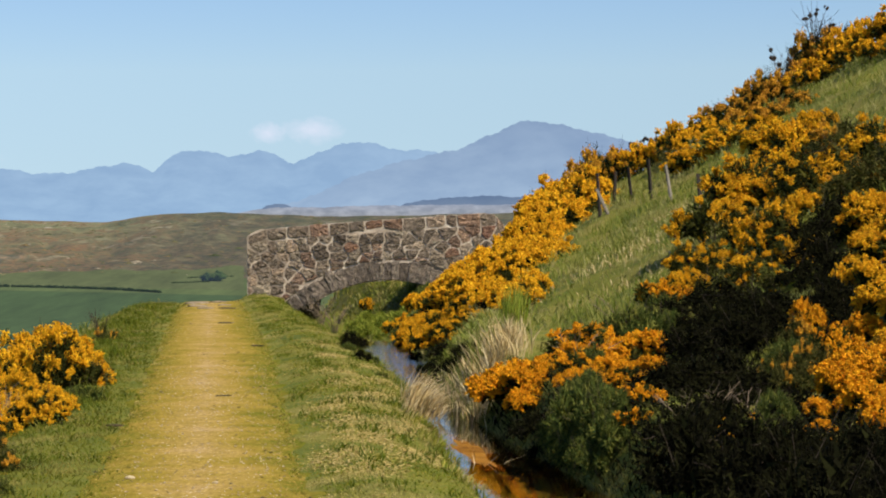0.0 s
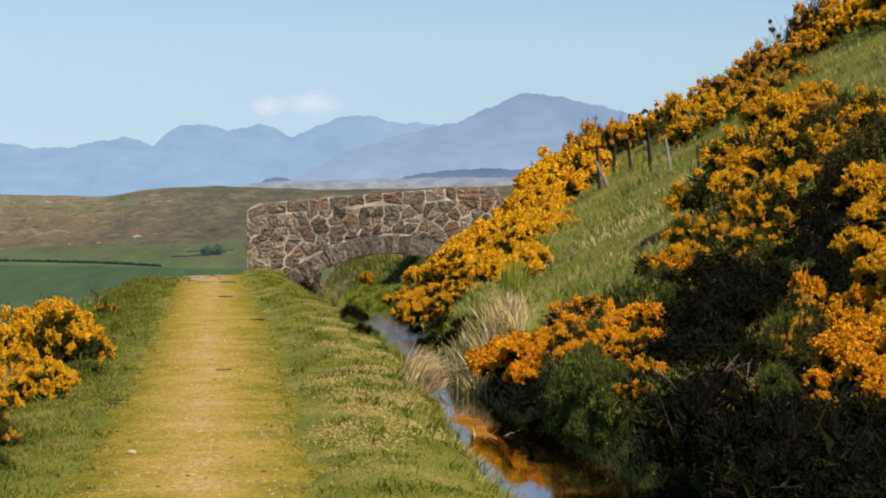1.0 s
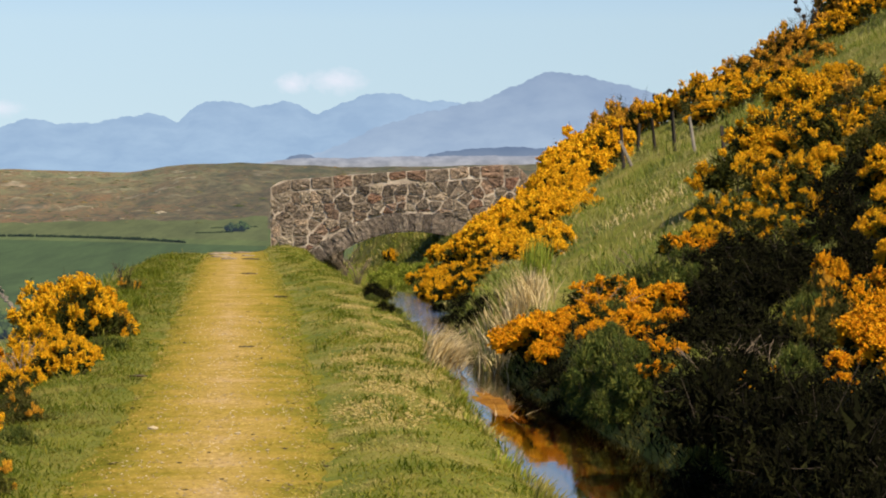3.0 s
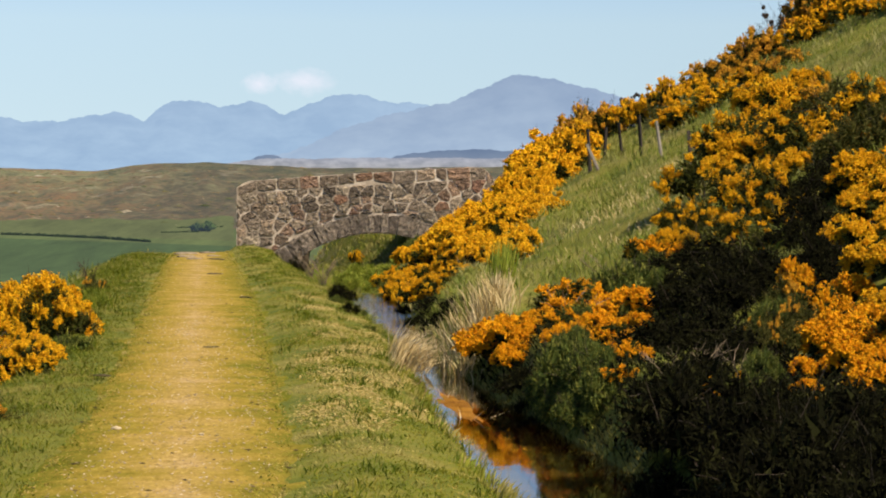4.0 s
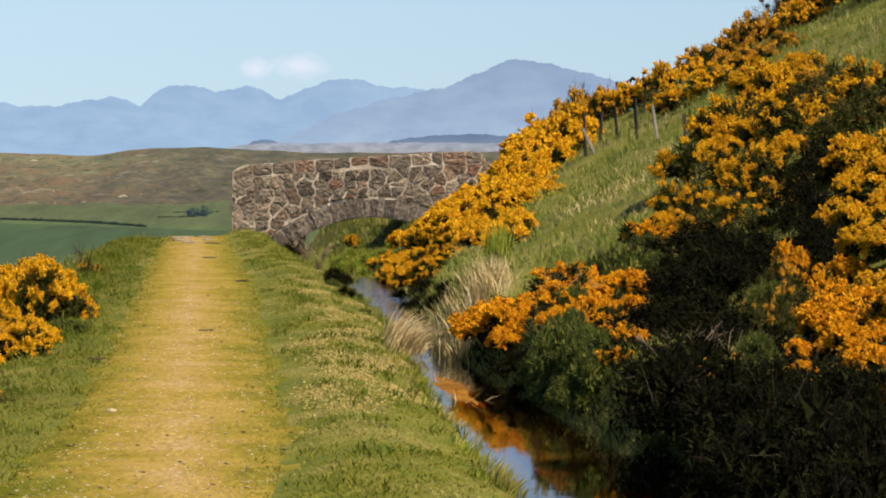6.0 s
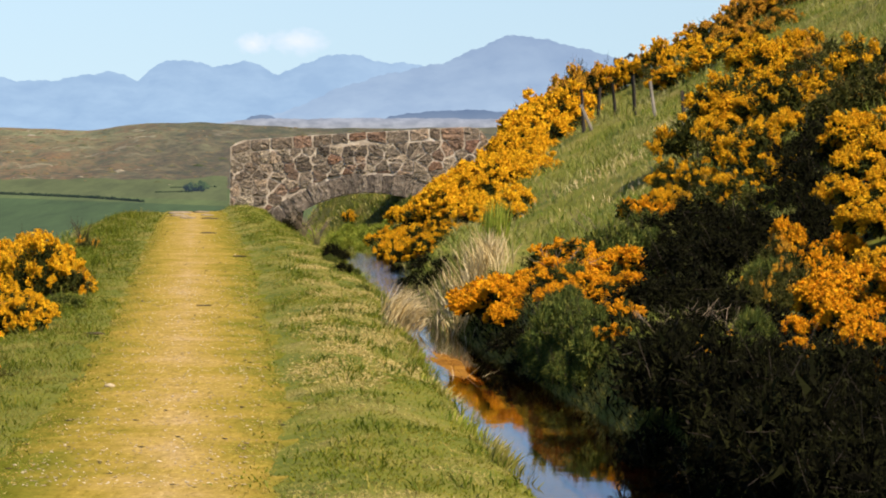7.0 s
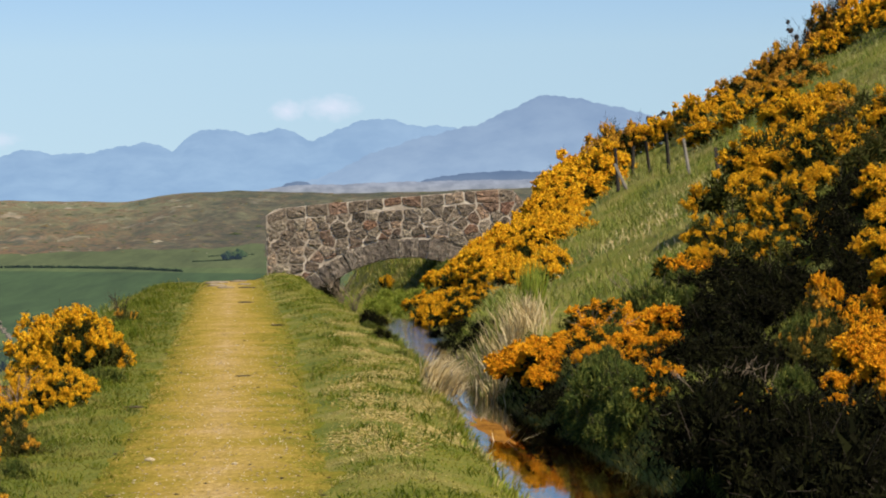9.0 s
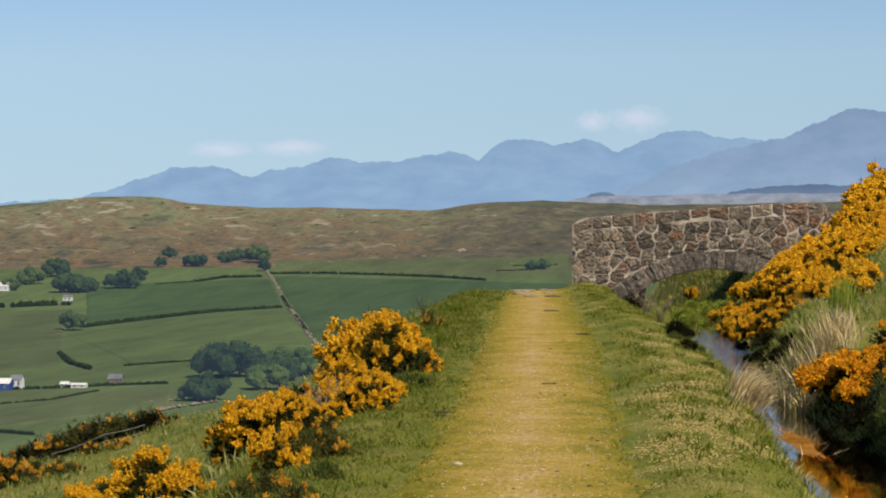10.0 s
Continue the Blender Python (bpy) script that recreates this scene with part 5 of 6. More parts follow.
def scatter(rng, n, lo, hi, y0, y1, bias=1.0):
    """Points between two lines along the channel; a bias over 1 crowds them towards the near end."""
    y = y0 + (y1 - y0) * rng.uniform(0, 1, n) ** bias
    a, b = lo(y), hi(y)
    return a + (b - a) * rng.uniform(0, 1, n), y


rng = np.random.default_rng(21)
U = rng.uniform
# verge between path and water
x, y = scatter(rng, 120000, lambda y: along(y, PATH_RIGHT) - 0.28 * U(0, 1, len(y)) ** 2, lambda y: along(y, WATER_LEFT) + 0.03, 9, 53, 1.3)
h = U(0.012, 0.042, len(x)) * (0.95 + 0.35 * lump(x * 1.9, y * 0.8) + 1.1 * (lump(x * 7.1, y * 4.7 + 1) > 0.72)) * np.clip((x - along(y, PATH_RIGHT) + 0.28) * 2.0, 0.25, 1) * (1 + 0.5 * np.clip((x - along(y, WATER_LEFT) + 0.3) / 0.3, 0, 1))
blades("grass", "short green verge grass with straw patches", x, y, h, U(0.005, 0.011, len(x)), U(0.4, 1.7, len(x)), GRASS, rng)
dry = lump(x * 1.6 + 4, y * 0.75 + 1) > 0.5
blades("dry_grass", "flattened straw among the verge grass", x[dry][:5000], y[dry][:5000], U(0.015, 0.035, dry.sum())[:5000], U(0.006, 0.012, dry.sum())[:5000], U(1.2, 2.2, dry.sum())[:5000], STRAWFLAT, rng)
for sx, sy in ((-0.75, 21.6), (-0.6, 22.4), (-0.9, 20.6), (-0.55, 17.8), (-0.35, 18.9), (-0.7, 16.4), (-1.1, 25.5), (-0.45, 15.6), (-0.2, 16.8), (-0.75, 19.2), (-0.95, 23.6), (-0.6, 24.6), (-1.3, 28.2), (-1.5, 31.0), (-0.3, 20.0), (-0.85, 27.0)):
    n = 620
    blades("straw_patch", "flattened patch of pale straw on the verge", sx + rng.normal(0, 0.11, n), sy + rng.normal(0, 0.32, n), U(0.015, 0.04, n), U(0.010, 0.022, n), U(1.4, 2.6, n), STRAWFLAT, rng)
# verge on the valley side and the slope below it
x, y = scatter(rng, 90000, lambda y: along(y, PATH_LEFT) - 1.6, lambda y: along(y, PATH_LEFT) + 0.30 * U(0, 1, len(y)) ** 2, 9, 53, 1.25)
h = U(0.018, 0.06, len(x)) * (0.9 + 0.3 * lump(x * 2.3, y) + 1.3 * (lump(x * 6.3 + 2, y * 3.9) > 0.7)) * np.clip((along(y, PATH_LEFT) + 0.3 - x) * 2.0, 0.2, 1.3)
blades("grass", "lush green grass along the edge of the path", x, y, h, U(0.005, 0.011, len(x)), U(0.3, 1.5, len(x)), LUSH, rng)
x, y = scatter(rng, 30000, lambda y: along(y, PATH_LEFT) - 13, lambda y: along(y, PATH_LEFT) - 1.5, 15, 75, 1.0)
blades("grass", "rough green grass on the steep slope below", x, y, U(0.08, 0.25, len(x)), U(0.012, 0.028, len(x)), U(0.2, 1.0, len(x)), HILLGRASS, rng)
# darker tufts scattered over both verges
cy = 9 + 42 * U(0, 1, 420) ** 1.25
right = U(0, 1, 420) < 0.55
cx = np.where(right, along(cy, PATH_RIGHT) + 0.1 + U(0, 1, 420) * (along(cy, WATER_LEFT) - along(cy, PATH_RIGHT) - 0.2), along(cy, PATH_LEFT) - 0.05 - 1.4 * U(0, 1, 420))
x, y = (np.repeat(cx, 26) + rng.normal(0, 0.05, 420 * 26), np.repeat(cy, 26) + rng.normal(0, 0.09, 420 * 26))

blades("grass_tufts", "darker green tufts in the verge grass", x, y, U(0.035, 0.10, len(x)), U(0.006, 0.012, len(x)), U(0.2, 1.0, len(x)), TUFT, rng)
# the overgrown channel under the arch
x, y = scatter(rng, 6000, lambda y: along(y, WATER_LEFT) - 0.2, lambda y: along(y, WATER_RIGHT) + 0.2, 33.8, 54, 1.0)
blades("channel_grass", "rank green grass choking the channel below the arch", x, y, U(0.06, 0.18, len(x)), U(0.010, 0.022, len(x)), U(0.2, 0.9, len(x)), HILLGRASS, rng)
# the green knoll behind the bridge
x, y = U(-4.5, 1.2, 9000), U(54.0, 62.5, 9000)
blades("grass", "bright green grass on the knoll behind the bridge", x, y, U(0.06, 0.22, len(x)), U(0.012, 0.026, len(x)), U(0.2, 1.0, len(x)), GRASS, rng)
# hillside
x, y = scatter(rng, 64000, lambda y: along(y, WATER_RIGHT) - 0.04, lambda y: along(y, WATER_RIGHT) + 11, 18, 64, 0.9)
ok = (x > 2.5 - 0.3 * np.clip(y - 22, 0, 12)) & ((x > 4.2) | (y > 23.5))
x, y = x[ok], y[ok]
h = U(0.06, 0.22, len(x)) * (0.8 + 0.5 * (lump(x, y * 0.5) > 0))
blades("grass", "long green hillside grass with dry stems", x, y, h, U(0.008, 0.02, len(x)), U(0.2, 0.9, len(x)), HILLGRASS, rng)
x, y = scatter(rng, 12000, lambda y: along(y, WATER_RIGHT) - 0.05, lambda y: along(y, WATER_RIGHT) + 1.0, 25, 58, 1.0)
blades("bank_grass", "long dark grass hanging over the bank", x, y, U(0.06, 0.18, len(x)), U(0.010, 0.022, len(x)), U(0.3, 1.0, len(x)), HILLGRASS, rng)
# sparse tufts that creep in from both edges of the path
y = 9 + 44 * U(0, 1, 16000) ** 1.3
inn = 0.62 * U(0, 1, len(y)) ** 2.2
keep = lump(y * 2.7 + 3, inn * 9 + y * 1.3) + 0.25 > inn
side_ = U(0, 1, len(y)) < 0.5
x = np.where(side_, along(y, PATH_LEFT) + inn, along(y, PATH_RIGHT) - inn)
x, y = x[keep], y[keep]
blades("edge_grass", "sparse low tufts creeping over the edges of the path", x, y, U(0.012, 0.035, len(x)), U(0.007, 0.014, len(x)), U(0.5, 1.5, len(x)), GRASS, rng, sink=-0.012)
x, y = scatter(rng, 7000, lambda y: along(y, WATER_RIGHT) - 0.03, lambda y: along(y, WATER_RIGHT) + 0.5, 9, 22, 1.0)
blades("bank_grass", "dark grass hanging over the shaded water edge", x, y, U(0.04, 0.10, len(x)), U(0.006, 0.012, len(x)), U(0.4, 1.2, len(x)), OLIVE, rng)
# near-black slivers added over the soil to paint the bank's shade
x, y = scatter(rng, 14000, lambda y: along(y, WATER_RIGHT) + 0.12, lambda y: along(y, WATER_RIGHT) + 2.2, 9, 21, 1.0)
blades("dead_litter", "near-black slivers over the steep bank, put in for its shade", x, y, U(0.05, 0.13, len(x)), U(0.01, 0.025, len(x)), U(0.4, 1.6, len(x)), GORSE_SHADE, rng)
# thin moss and grass on the path
x, y = scatter(rng, 30000, lambda y: along(y, PATH_LEFT) - 0.02, lambda y: along(y, PATH_RIGHT) + 0.02, 9, 52, 1.35)
MOSSY = leafy("mossy blades", ((0.0, (0.24, 0.19, 0.02)), (0.5, (0.38, 0.27, 0.05)), (1.0, (0.52, 0.38, 0.16))), 0.8, 0.2, spec=0.05)
blades("path_moss", "thin yellow moss and trodden grass on the path", x, y, U(0.004, 0.012, len(x)), U(0.006, 0.014, len(x)), U(1.0, 2.4, len(x)), MOSSY, rng, sink=-0.022)


def tussock(name, label, x, y, count, height, spread, lean, material, seed, way):
    rng = np.random.default_rng(seed)
    px, py = x + rng.normal(0, spread, count), y + rng.normal(0, spread, count)
    ob = blades(name, label, px, py, rng.uniform(0.6, 1.1, count) * height, rng.uniform(0.007, 0.014, count), rng.uniform(lean * 0.4, lean * 1.3, count), material, rng, way=way)
    return tagged(ob, label, "grass tussock", "tussocks of grass")


for tx, ty in ((-0.26, 21.0), (-0.2, 21.4), (-0.3, 21.7)):
    tussock("grass_tussock", "bleached straw tussock leaning over the water", tx, ty, 150, 0.40, 0.05, 0.95, STRAW, int(ty * 10), 0.2)
for i, (tx, ty, th) in enumerate(((0.12, 23.08, 0.3), (0.24, 22.5, 0.4), (0.34, 22.24, 0.5), (0.43, 22.16, 0.6), (0.28, 21.61, 0.35), (0.51, 22.13, 0.6), (0.37, 21.33, 0.4), (0.2, 23.6, 0.45), (0.35, 23.08, 0.6), (0.45, 23.14, 0.5))):
    tussock("grass_tussock", "tall pale dry grass tussock on the bank", tx, ty, 150, th * 0.75, 0.12, 0.45, STRAW if i % 4 else HILLGRASS, 10 + i, None)
for i, (tx, ty) in enumerate(((4.2, 37.0), (4.45, 38.2), (2.6, 33.0), (2.8, 33.8), (3.2, 36.0), (3.6, 40.5), (2.2, 32.0), (3.9, 43.0), (3.7, 38.4), (3.0, 31.4), (2.6, 29.6), (2.35, 28.0), (4.9, 42.0), (5.3, 44.0))):
    tussock("grass_tussock", "thin bleached grass tussock on the hillside", tx, ty, 110, 0.15, 0.45, 0.9, (STRAW, HILLGRASS)[i % 2], 30 + i, 2.0)
for i, (tx, ty) in enumerate(((0.18, 19.4), (0.24, 20.4), (0.46, 17.6), (0.31, 17.8))):
    tussock("grass_tussock", "a few tall dry stalks at the water's edge", tx, ty, 14, 0.3, 0.08, 0.7, STRAW, 50 + i, 0.8)
for i, (tx, ty) in enumerate(((0.66, 25.6), (0.74, 25.9))):
    tussock("broom_bush", "upright yellow-green broom stems beside the gorse", tx, ty, 150, 0.55, 0.055, 0.25, YOUNG, 70 + i, 1.2)
rng = np.random.default_rng(91)
for i, ty in enumerate(np.linspace(12.5, 37, 30)):
    ty = float(ty + rng.uniform(-0.4, 0.4))
    tussock("grass_tussock", "fresh yellow-green tuft at the water's edge", float(along(ty, WATER_LEFT)) - rng.uniform(0.12, 0.38), ty, 70, rng.uniform(0.07, 0.15), 0.07, 0.6, (LUSH, GRASS, YOUNG)[i % 3], 80 + i, 0.5)
for i, ty in enumerate(np.linspace(21, 47, 26)):
    ty = float(ty + rng.uniform(-0.5, 0.5))
    tussock("grass_tussock", "dark green weeds at the brow of the slope beside the path", float(along(ty, PATH_LEFT)) - rng.uniform(0.45, 0.95), ty, 90, rng.uniform(0.08, 0.17), 0.13, 0.5, TUFT, 130 + i, None)


# ---- stones on the path ----
rng = np.random.default_rng(33)
x, y = scatter(rng, 280, lambda y: along(y, PATH_LEFT) + 0.1, lambda y: along(y, PATH_RIGHT) - 0.05, 11, 50, 1.5)
PEBBLE = earth("pale pebbles", ((0.35, (0.40, 0.32, 0.18)), (0.65, (0.70, 0.60, 0.42))), 6, GREY, 40)
v, f = blobs(np.stack([x, y, ground(x, y) + 0.035], -1), rng.uniform(0.003, 0.008, len(x)), rng, np.array((1.8, 1.5, 0.6)))
tagged(new("pebbles", solid("pebbles", v, f, PEBBLE)), "small pale pebbles scattered on the path", "pebbles", kind="stuff")
DULL = earth("trodden stone", ((0.35, (0.20, 0.155, 0.09)), (0.65, (0.36, 0.29, 0.19))), 6, GREY, 30)
x, y = scatter(rng, 130, lambda y: along(y, PATH_LEFT) - 0.05, lambda y: along(y, PATH_RIGHT) + 0.05, 11, 50, 1.4)
LITTER = earth("dark litter", ((0.35, (0.05, 0.04, 0.02)), (0.65, (0.13, 0.10, 0.05))), 6, GREY, 40)
v, f = blobs(np.stack([x, y, ground(x, y) + 0.032], -1), rng.uniform(0.003, 0.009, len(x)), rng, np.array((2.4, 1.5, 0.5)))
tagged(new("litter", solid("litter", v, f, LITTER)), "dark bits of dead heather and soil on the path", "litter", kind="stuff")
x, y = scatter(rng, 2200, lambda y: along(y, PATH_LEFT) + 0.15, lambda y: along(y, PATH_RIGHT) - 0.1, 11, 27, 1.3)
GRIT = leafy("grit", ((0.0, (0.16, 0.13, 0.09)), (0.5, (0.36, 0.29, 0.19)), (1.0, (0.62, 0.54, 0.40))), 0.9, 0.0, spec=0.1)
v, f = blobs(np.stack([x, y, ground(x, y) + 0.031], -1), rng.uniform(0.002, 0.0055, len(x)), rng, np.array((1.7, 1.6, 0.6)))
tagged(new("grit", solid("grit", v, f, GRIT)), "fine mixed grit trodden into the path", "grit", kind="stuff")
FLAT = ((-4.15, 44.2, 0.10), (-4.4, 45.3, 0.13), (-3.95, 45.8, 0.09), (-4.55, 46.8, 0.15), (-4.2, 47.4, 0.11))
for sx, sy, sr in FLAT:
    v = ICO_V * sr * (1.5, 1.8, 0.25) * (1 + rng.uniform(-0.2, 0.2, (len(ICO_V), 1)))
    ob = new("flat_stone", solid("flat_stone", v, ICO_F, DULL, True))
    ob.location = (sx, sy, float(ground(sx, sy)) + 0.03)
    tagged(ob, "flat pale stone bedded in the path", "stone", "flat stones in the path")
for sx, sy, sr in ((-3.75, 44.1, 0.07), (-3.25, 38.0, 0.05), (-2.3, 31.2, 0.035), (-1.95, 22.4, 0.03), (-2.5, 19.2, 0.03)):
    v = ICO_V * sr * (2.6, 1.5, 0.3) * (1 + rng.uniform(-0.25, 0.25, (len(ICO_V), 1)))
    ob = new("clod", solid("clod", v, ICO_F, LITTER, True))
    ob.location = (sx, sy, float(ground(sx, sy)) + 0.03)
    tagged(ob, "dark clod of turf lying on the path", "clod", "clods on the path")
for sx, sy, sr in ((-1.9, 15.3, 0.019), (-1.36, 15.0, 0.011)):
    v = ICO_V * sr * (1.7, 1.4, 0.7) * (1 + rng.uniform(-0.15, 0.15, (len(ICO_V), 1)))
    ob = new("stone", solid("stone", v, ICO_F, PEBBLE, True))
    ob.location = (sx, sy, float(ground(sx, sy)) + 0.035)
    tagged(ob, "small white stone lying on the mossy path", "stone")


# ---- fence on the hillside ----
def fence_post(x, y, height, lean, material, label):
    rng = np.random.default_rng(int(abs(x) * 100))
    b = bmesh.new()
    bmesh.ops.create_cone(b, cap_ends=True, segments=8, radius1=0.034, radius2=0.027, depth=height + 0.4)
    for v in b.verts:
        v.co.z += (height - 0.4) / 2
        v.co.x += rng.normal(0, 0.006)
        v.co.y += rng.normal(0, 0.006)
    me = bpy.data.meshes.new("fence_post")
    b.to_mesh(me)
    b.free()
    me.materials.append(material)
    ob = new("fence_post", me)
    ob.matrix_world = pose(x, y, float(ground(x, y)), 0, lean, 0)
    return tagged(ob, label, "fence post", "posts of the old fence")


for x, y, h, lean, pale in ((2.73, 44.2, 0.74, -4, 0), (3.27, 48.7, 0.62, 2, 0), (3.37, 45.6, 0.58, -6, 0), (3.58, 43.8, 0.70, -4, 0), (3.78, 42.2, 0.62, -9, 1), (3.79, 37.4, 0.5, -6, 0), (4.26, 37.8, 0.29, -10, 0)):
    fence_post(x, y, h, lean, POSTPALE if pale else POSTWOOD, "bleached leaning wooden fence post in the grass" if pale else "dark weathered wooden fence post in the grass")
fence_post(2.84, 44.0, 0.48, -24, POSTPALE, "short pale strut leaning against a fence post")


# ---- wire fence across the lower slope ----
wires = thing("wire_fence", (-15.2, 58.0, 0), "sagging wire fence on weathered posts across the lower slope", "fence")
FENCE_AT = [(x, 57.4 - 0.12 * (x + 15.2), float(ground(x, 57.4 - 0.12 * (x + 15.2)))) for x in (-16.6, -15.3, -14.0)]
for x, y, z in FENCE_AT:
    ob = part("post", joined("post", [tube([(x + 15.2, y - 58.0, z - 0.2), (x + 15.22, y - 58.0, z + 0.2), (x + 15.24, y - 58.0, z + 0.36)], 0.026, 0.02, 7)], POSTWOOD), wires)
for up in (0.16, 0.32):
    line = []
    for (x0, y0, z0), (x1, y1, z1) in zip(FENCE_AT, FENCE_AT[1:]):
        line += [(x0 + (x1 - x0) * k + 15.22, y0 + (y1 - y0) * k - 58.03, z0 + (z1 - z0) * k + up - 0.04 * math.sin(math.pi * k)) for k in (0.0, 0.25, 0.5, 0.75)]
    part("wire", joined("wire", [tube(line, 0.009, 0.009, 4)], POSTPALE), wires, "sagging rusted wire")


# ---- tumbled wall at the edge of the slope ----
rng = np.random.default_rng(8)
x = np.linspace(-15.9, -12.8, 60) + rng.normal(0, 0.05, 60)
y = 58.6 + 0.45 * (-12.8 - x) + rng.normal(0, 0.15, 60)
v, f = blobs(np.stack([x, y, ground(x, y) + 0.03], -1), rng.uniform(0.05, 0.13, 60), rng, np.array((1.3, 1.0, 0.7)))
tagged(new("tumbled_wall", solid("tumbled_wall", v, f, POSTPALE)), "low tumbled dry-stone wall at the edge of the slope", "stone wall")


# ---- the far side of the valley ----
def spot(az, r, up=0.0):
    return Vector((r * math.sin(az), r * math.cos(az), float(valley(az, r)) + up))


def meadow(corners, material, label):
    u, v = np.meshgrid(np.linspace(0, 1, 60), np.linspace(0, 1, 60))
    c = np.array(corners)[:, :, None, None]
    p = (c[0] * (1 - u) + c[1] * u) * (1 - v) + (c[3] * (1 - u) + c[2] * u) * v
    inside = np.minimum(np.minimum(u, 1 - u), np.minimum(v, 1 - v)) > 0
    P = np.stack([p[1] * np.sin(p[0]), p[1] * np.cos(p[0]), valley(p[0], p[1]) + np.where(inside, 0.5, -0.5)], -1)
    tagged(new("field", solid("field", P.reshape(-1, 3), sheet(60, 60), material, True)), label, "field", kind="structure")


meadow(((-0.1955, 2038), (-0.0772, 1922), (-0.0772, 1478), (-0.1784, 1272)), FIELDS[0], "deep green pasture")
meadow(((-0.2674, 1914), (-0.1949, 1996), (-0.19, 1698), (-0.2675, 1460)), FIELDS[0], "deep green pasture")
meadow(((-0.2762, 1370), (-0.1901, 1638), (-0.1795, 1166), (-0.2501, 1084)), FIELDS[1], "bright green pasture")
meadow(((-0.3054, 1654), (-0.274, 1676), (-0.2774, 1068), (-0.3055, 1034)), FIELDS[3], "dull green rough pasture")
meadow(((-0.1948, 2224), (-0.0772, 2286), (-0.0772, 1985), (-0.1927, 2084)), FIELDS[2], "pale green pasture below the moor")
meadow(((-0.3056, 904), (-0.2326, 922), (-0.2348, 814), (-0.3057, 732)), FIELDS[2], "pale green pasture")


def clumps(centres, radii, leaves, size, rng):
    """A crown: lumpy masses with ragged leaf tufts all over."""
    out = []
    for q, r in zip(centres, radii):
        out.append((q + ICO_V * r * 0.85 * (1 + rng.uniform(-0.22, 0.18, (len(ICO_V), 1))), ICO_F))
        d = sphere_dirs(rng, leaves, -0.6)
        out.append(slivers(q + d * (r * rng.uniform(0.75, 1.05, leaves))[:, None], unit(d + rng.normal(0, 0.9, d.shape)), rng.uniform(0.6, 1.3, leaves) * size, rng.uniform(0.4, 0.8, leaves) * size, rng))
    return out


def tree(az, r, height, width, seed, label="round dark green tree in the fields"):
    rng = np.random.default_rng(seed)
    t = thing("tree", spot(az, r), label, "tree", "trees in the valley")
    limbs = [tube([(0, 0, -0.5), (0.1, 0, height * 0.3), (0, 0.1, height * 0.6)], height * 0.035, height * 0.015)]
    count = 34
    a, k = rng.uniform(0, 6.28, count), np.sqrt(rng.uniform(0, 1, count))
    z = height * (0.2 + 0.58 * rng.uniform(0, 1, count) * (1 - 0.5 * k))
    c = np.stack([width * 0.40 * k * np.cos(a), width * 0.40 * k * np.sin(a), z], -1)
    for q in c[:5]:
        limbs.append(tube([(0, 0, height * 0.25), q * (0.5, 0.5, 0.8), q], height * 0.018, height * 0.006))
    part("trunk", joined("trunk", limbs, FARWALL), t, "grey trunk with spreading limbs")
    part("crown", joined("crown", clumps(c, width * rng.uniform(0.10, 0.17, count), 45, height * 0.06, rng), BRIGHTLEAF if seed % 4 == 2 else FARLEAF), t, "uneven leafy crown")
    return t


TREES = ((-0.2127, 984, 13, 18), (-0.2075, 990, 12, 15), (-0.1862, 992, 10, 17), (-0.192, 960, 9, 12), (-0.2238, 846, 7, 9), (-0.219, 850, 8, 11), (-0.1973, 904, 9, 11), (-0.2554, 1886, 13, 13), (-0.2515, 1886, 13, 14),
         (-0.2467, 1936, 13, 9), (-0.1999, 2200, 16, 15), (-0.1975, 2100, 11, 8), (-0.2247, 2166, 10, 15), (-0.2379, 2160, 9, 8), (-0.2881, 1950, 11, 16), (-0.2783, 2040, 13, 17), (-0.2729, 1852, 12, 20), (-0.267, 1856, 9, 14))
FARTHER_TREES = ((-0.2719, 1410, 11, 11), (-0.2125, 2210, 8, 12), (-0.2081, 2226, 9, 14), (-0.2345, 2278, 8, 10), (-0.0883, 2104, 8, 10), (-0.0925, 2106, 6, 9), (-0.181, 1000, 9, 12), (-0.177, 1010, 8, 11), (-0.2965, 1880, 9, 11))
for i, (a_, r_, h_, w_) in enumerate(TREES + FARTHER_TREES):
    tree(a_, r_, h_ * 1.35, w_ * 1.5, 100 + i)


def hedge(points, height, seed, label="dark clipped field hedge"):
    rng = np.random.default_rng(seed)
    q = []
    for (a0, r0), (a1, r1) in zip(points, points[1:]):
        length = math.hypot(r1 - r0, (a1 - a0) * r0)
        for k in np.linspace(0, 1, max(3, int(length / (height * 0.8))), endpoint=False):
            if rng.uniform() > 0.06:
                q.append(np.array(spot(a0 + (a1 - a0) * k, r0 + (r1 - r0) * k, height * rng.uniform(0.15, 0.4))))
    q = np.array(q)
    pieces = clumps(q, height * rng.uniform(0.5, 0.9, len(q)), 14, height * 0.4, rng)
    tagged(new("hedge", joined("hedge", pieces, HEDGELEAF)), label, "hedge", "field boundaries")


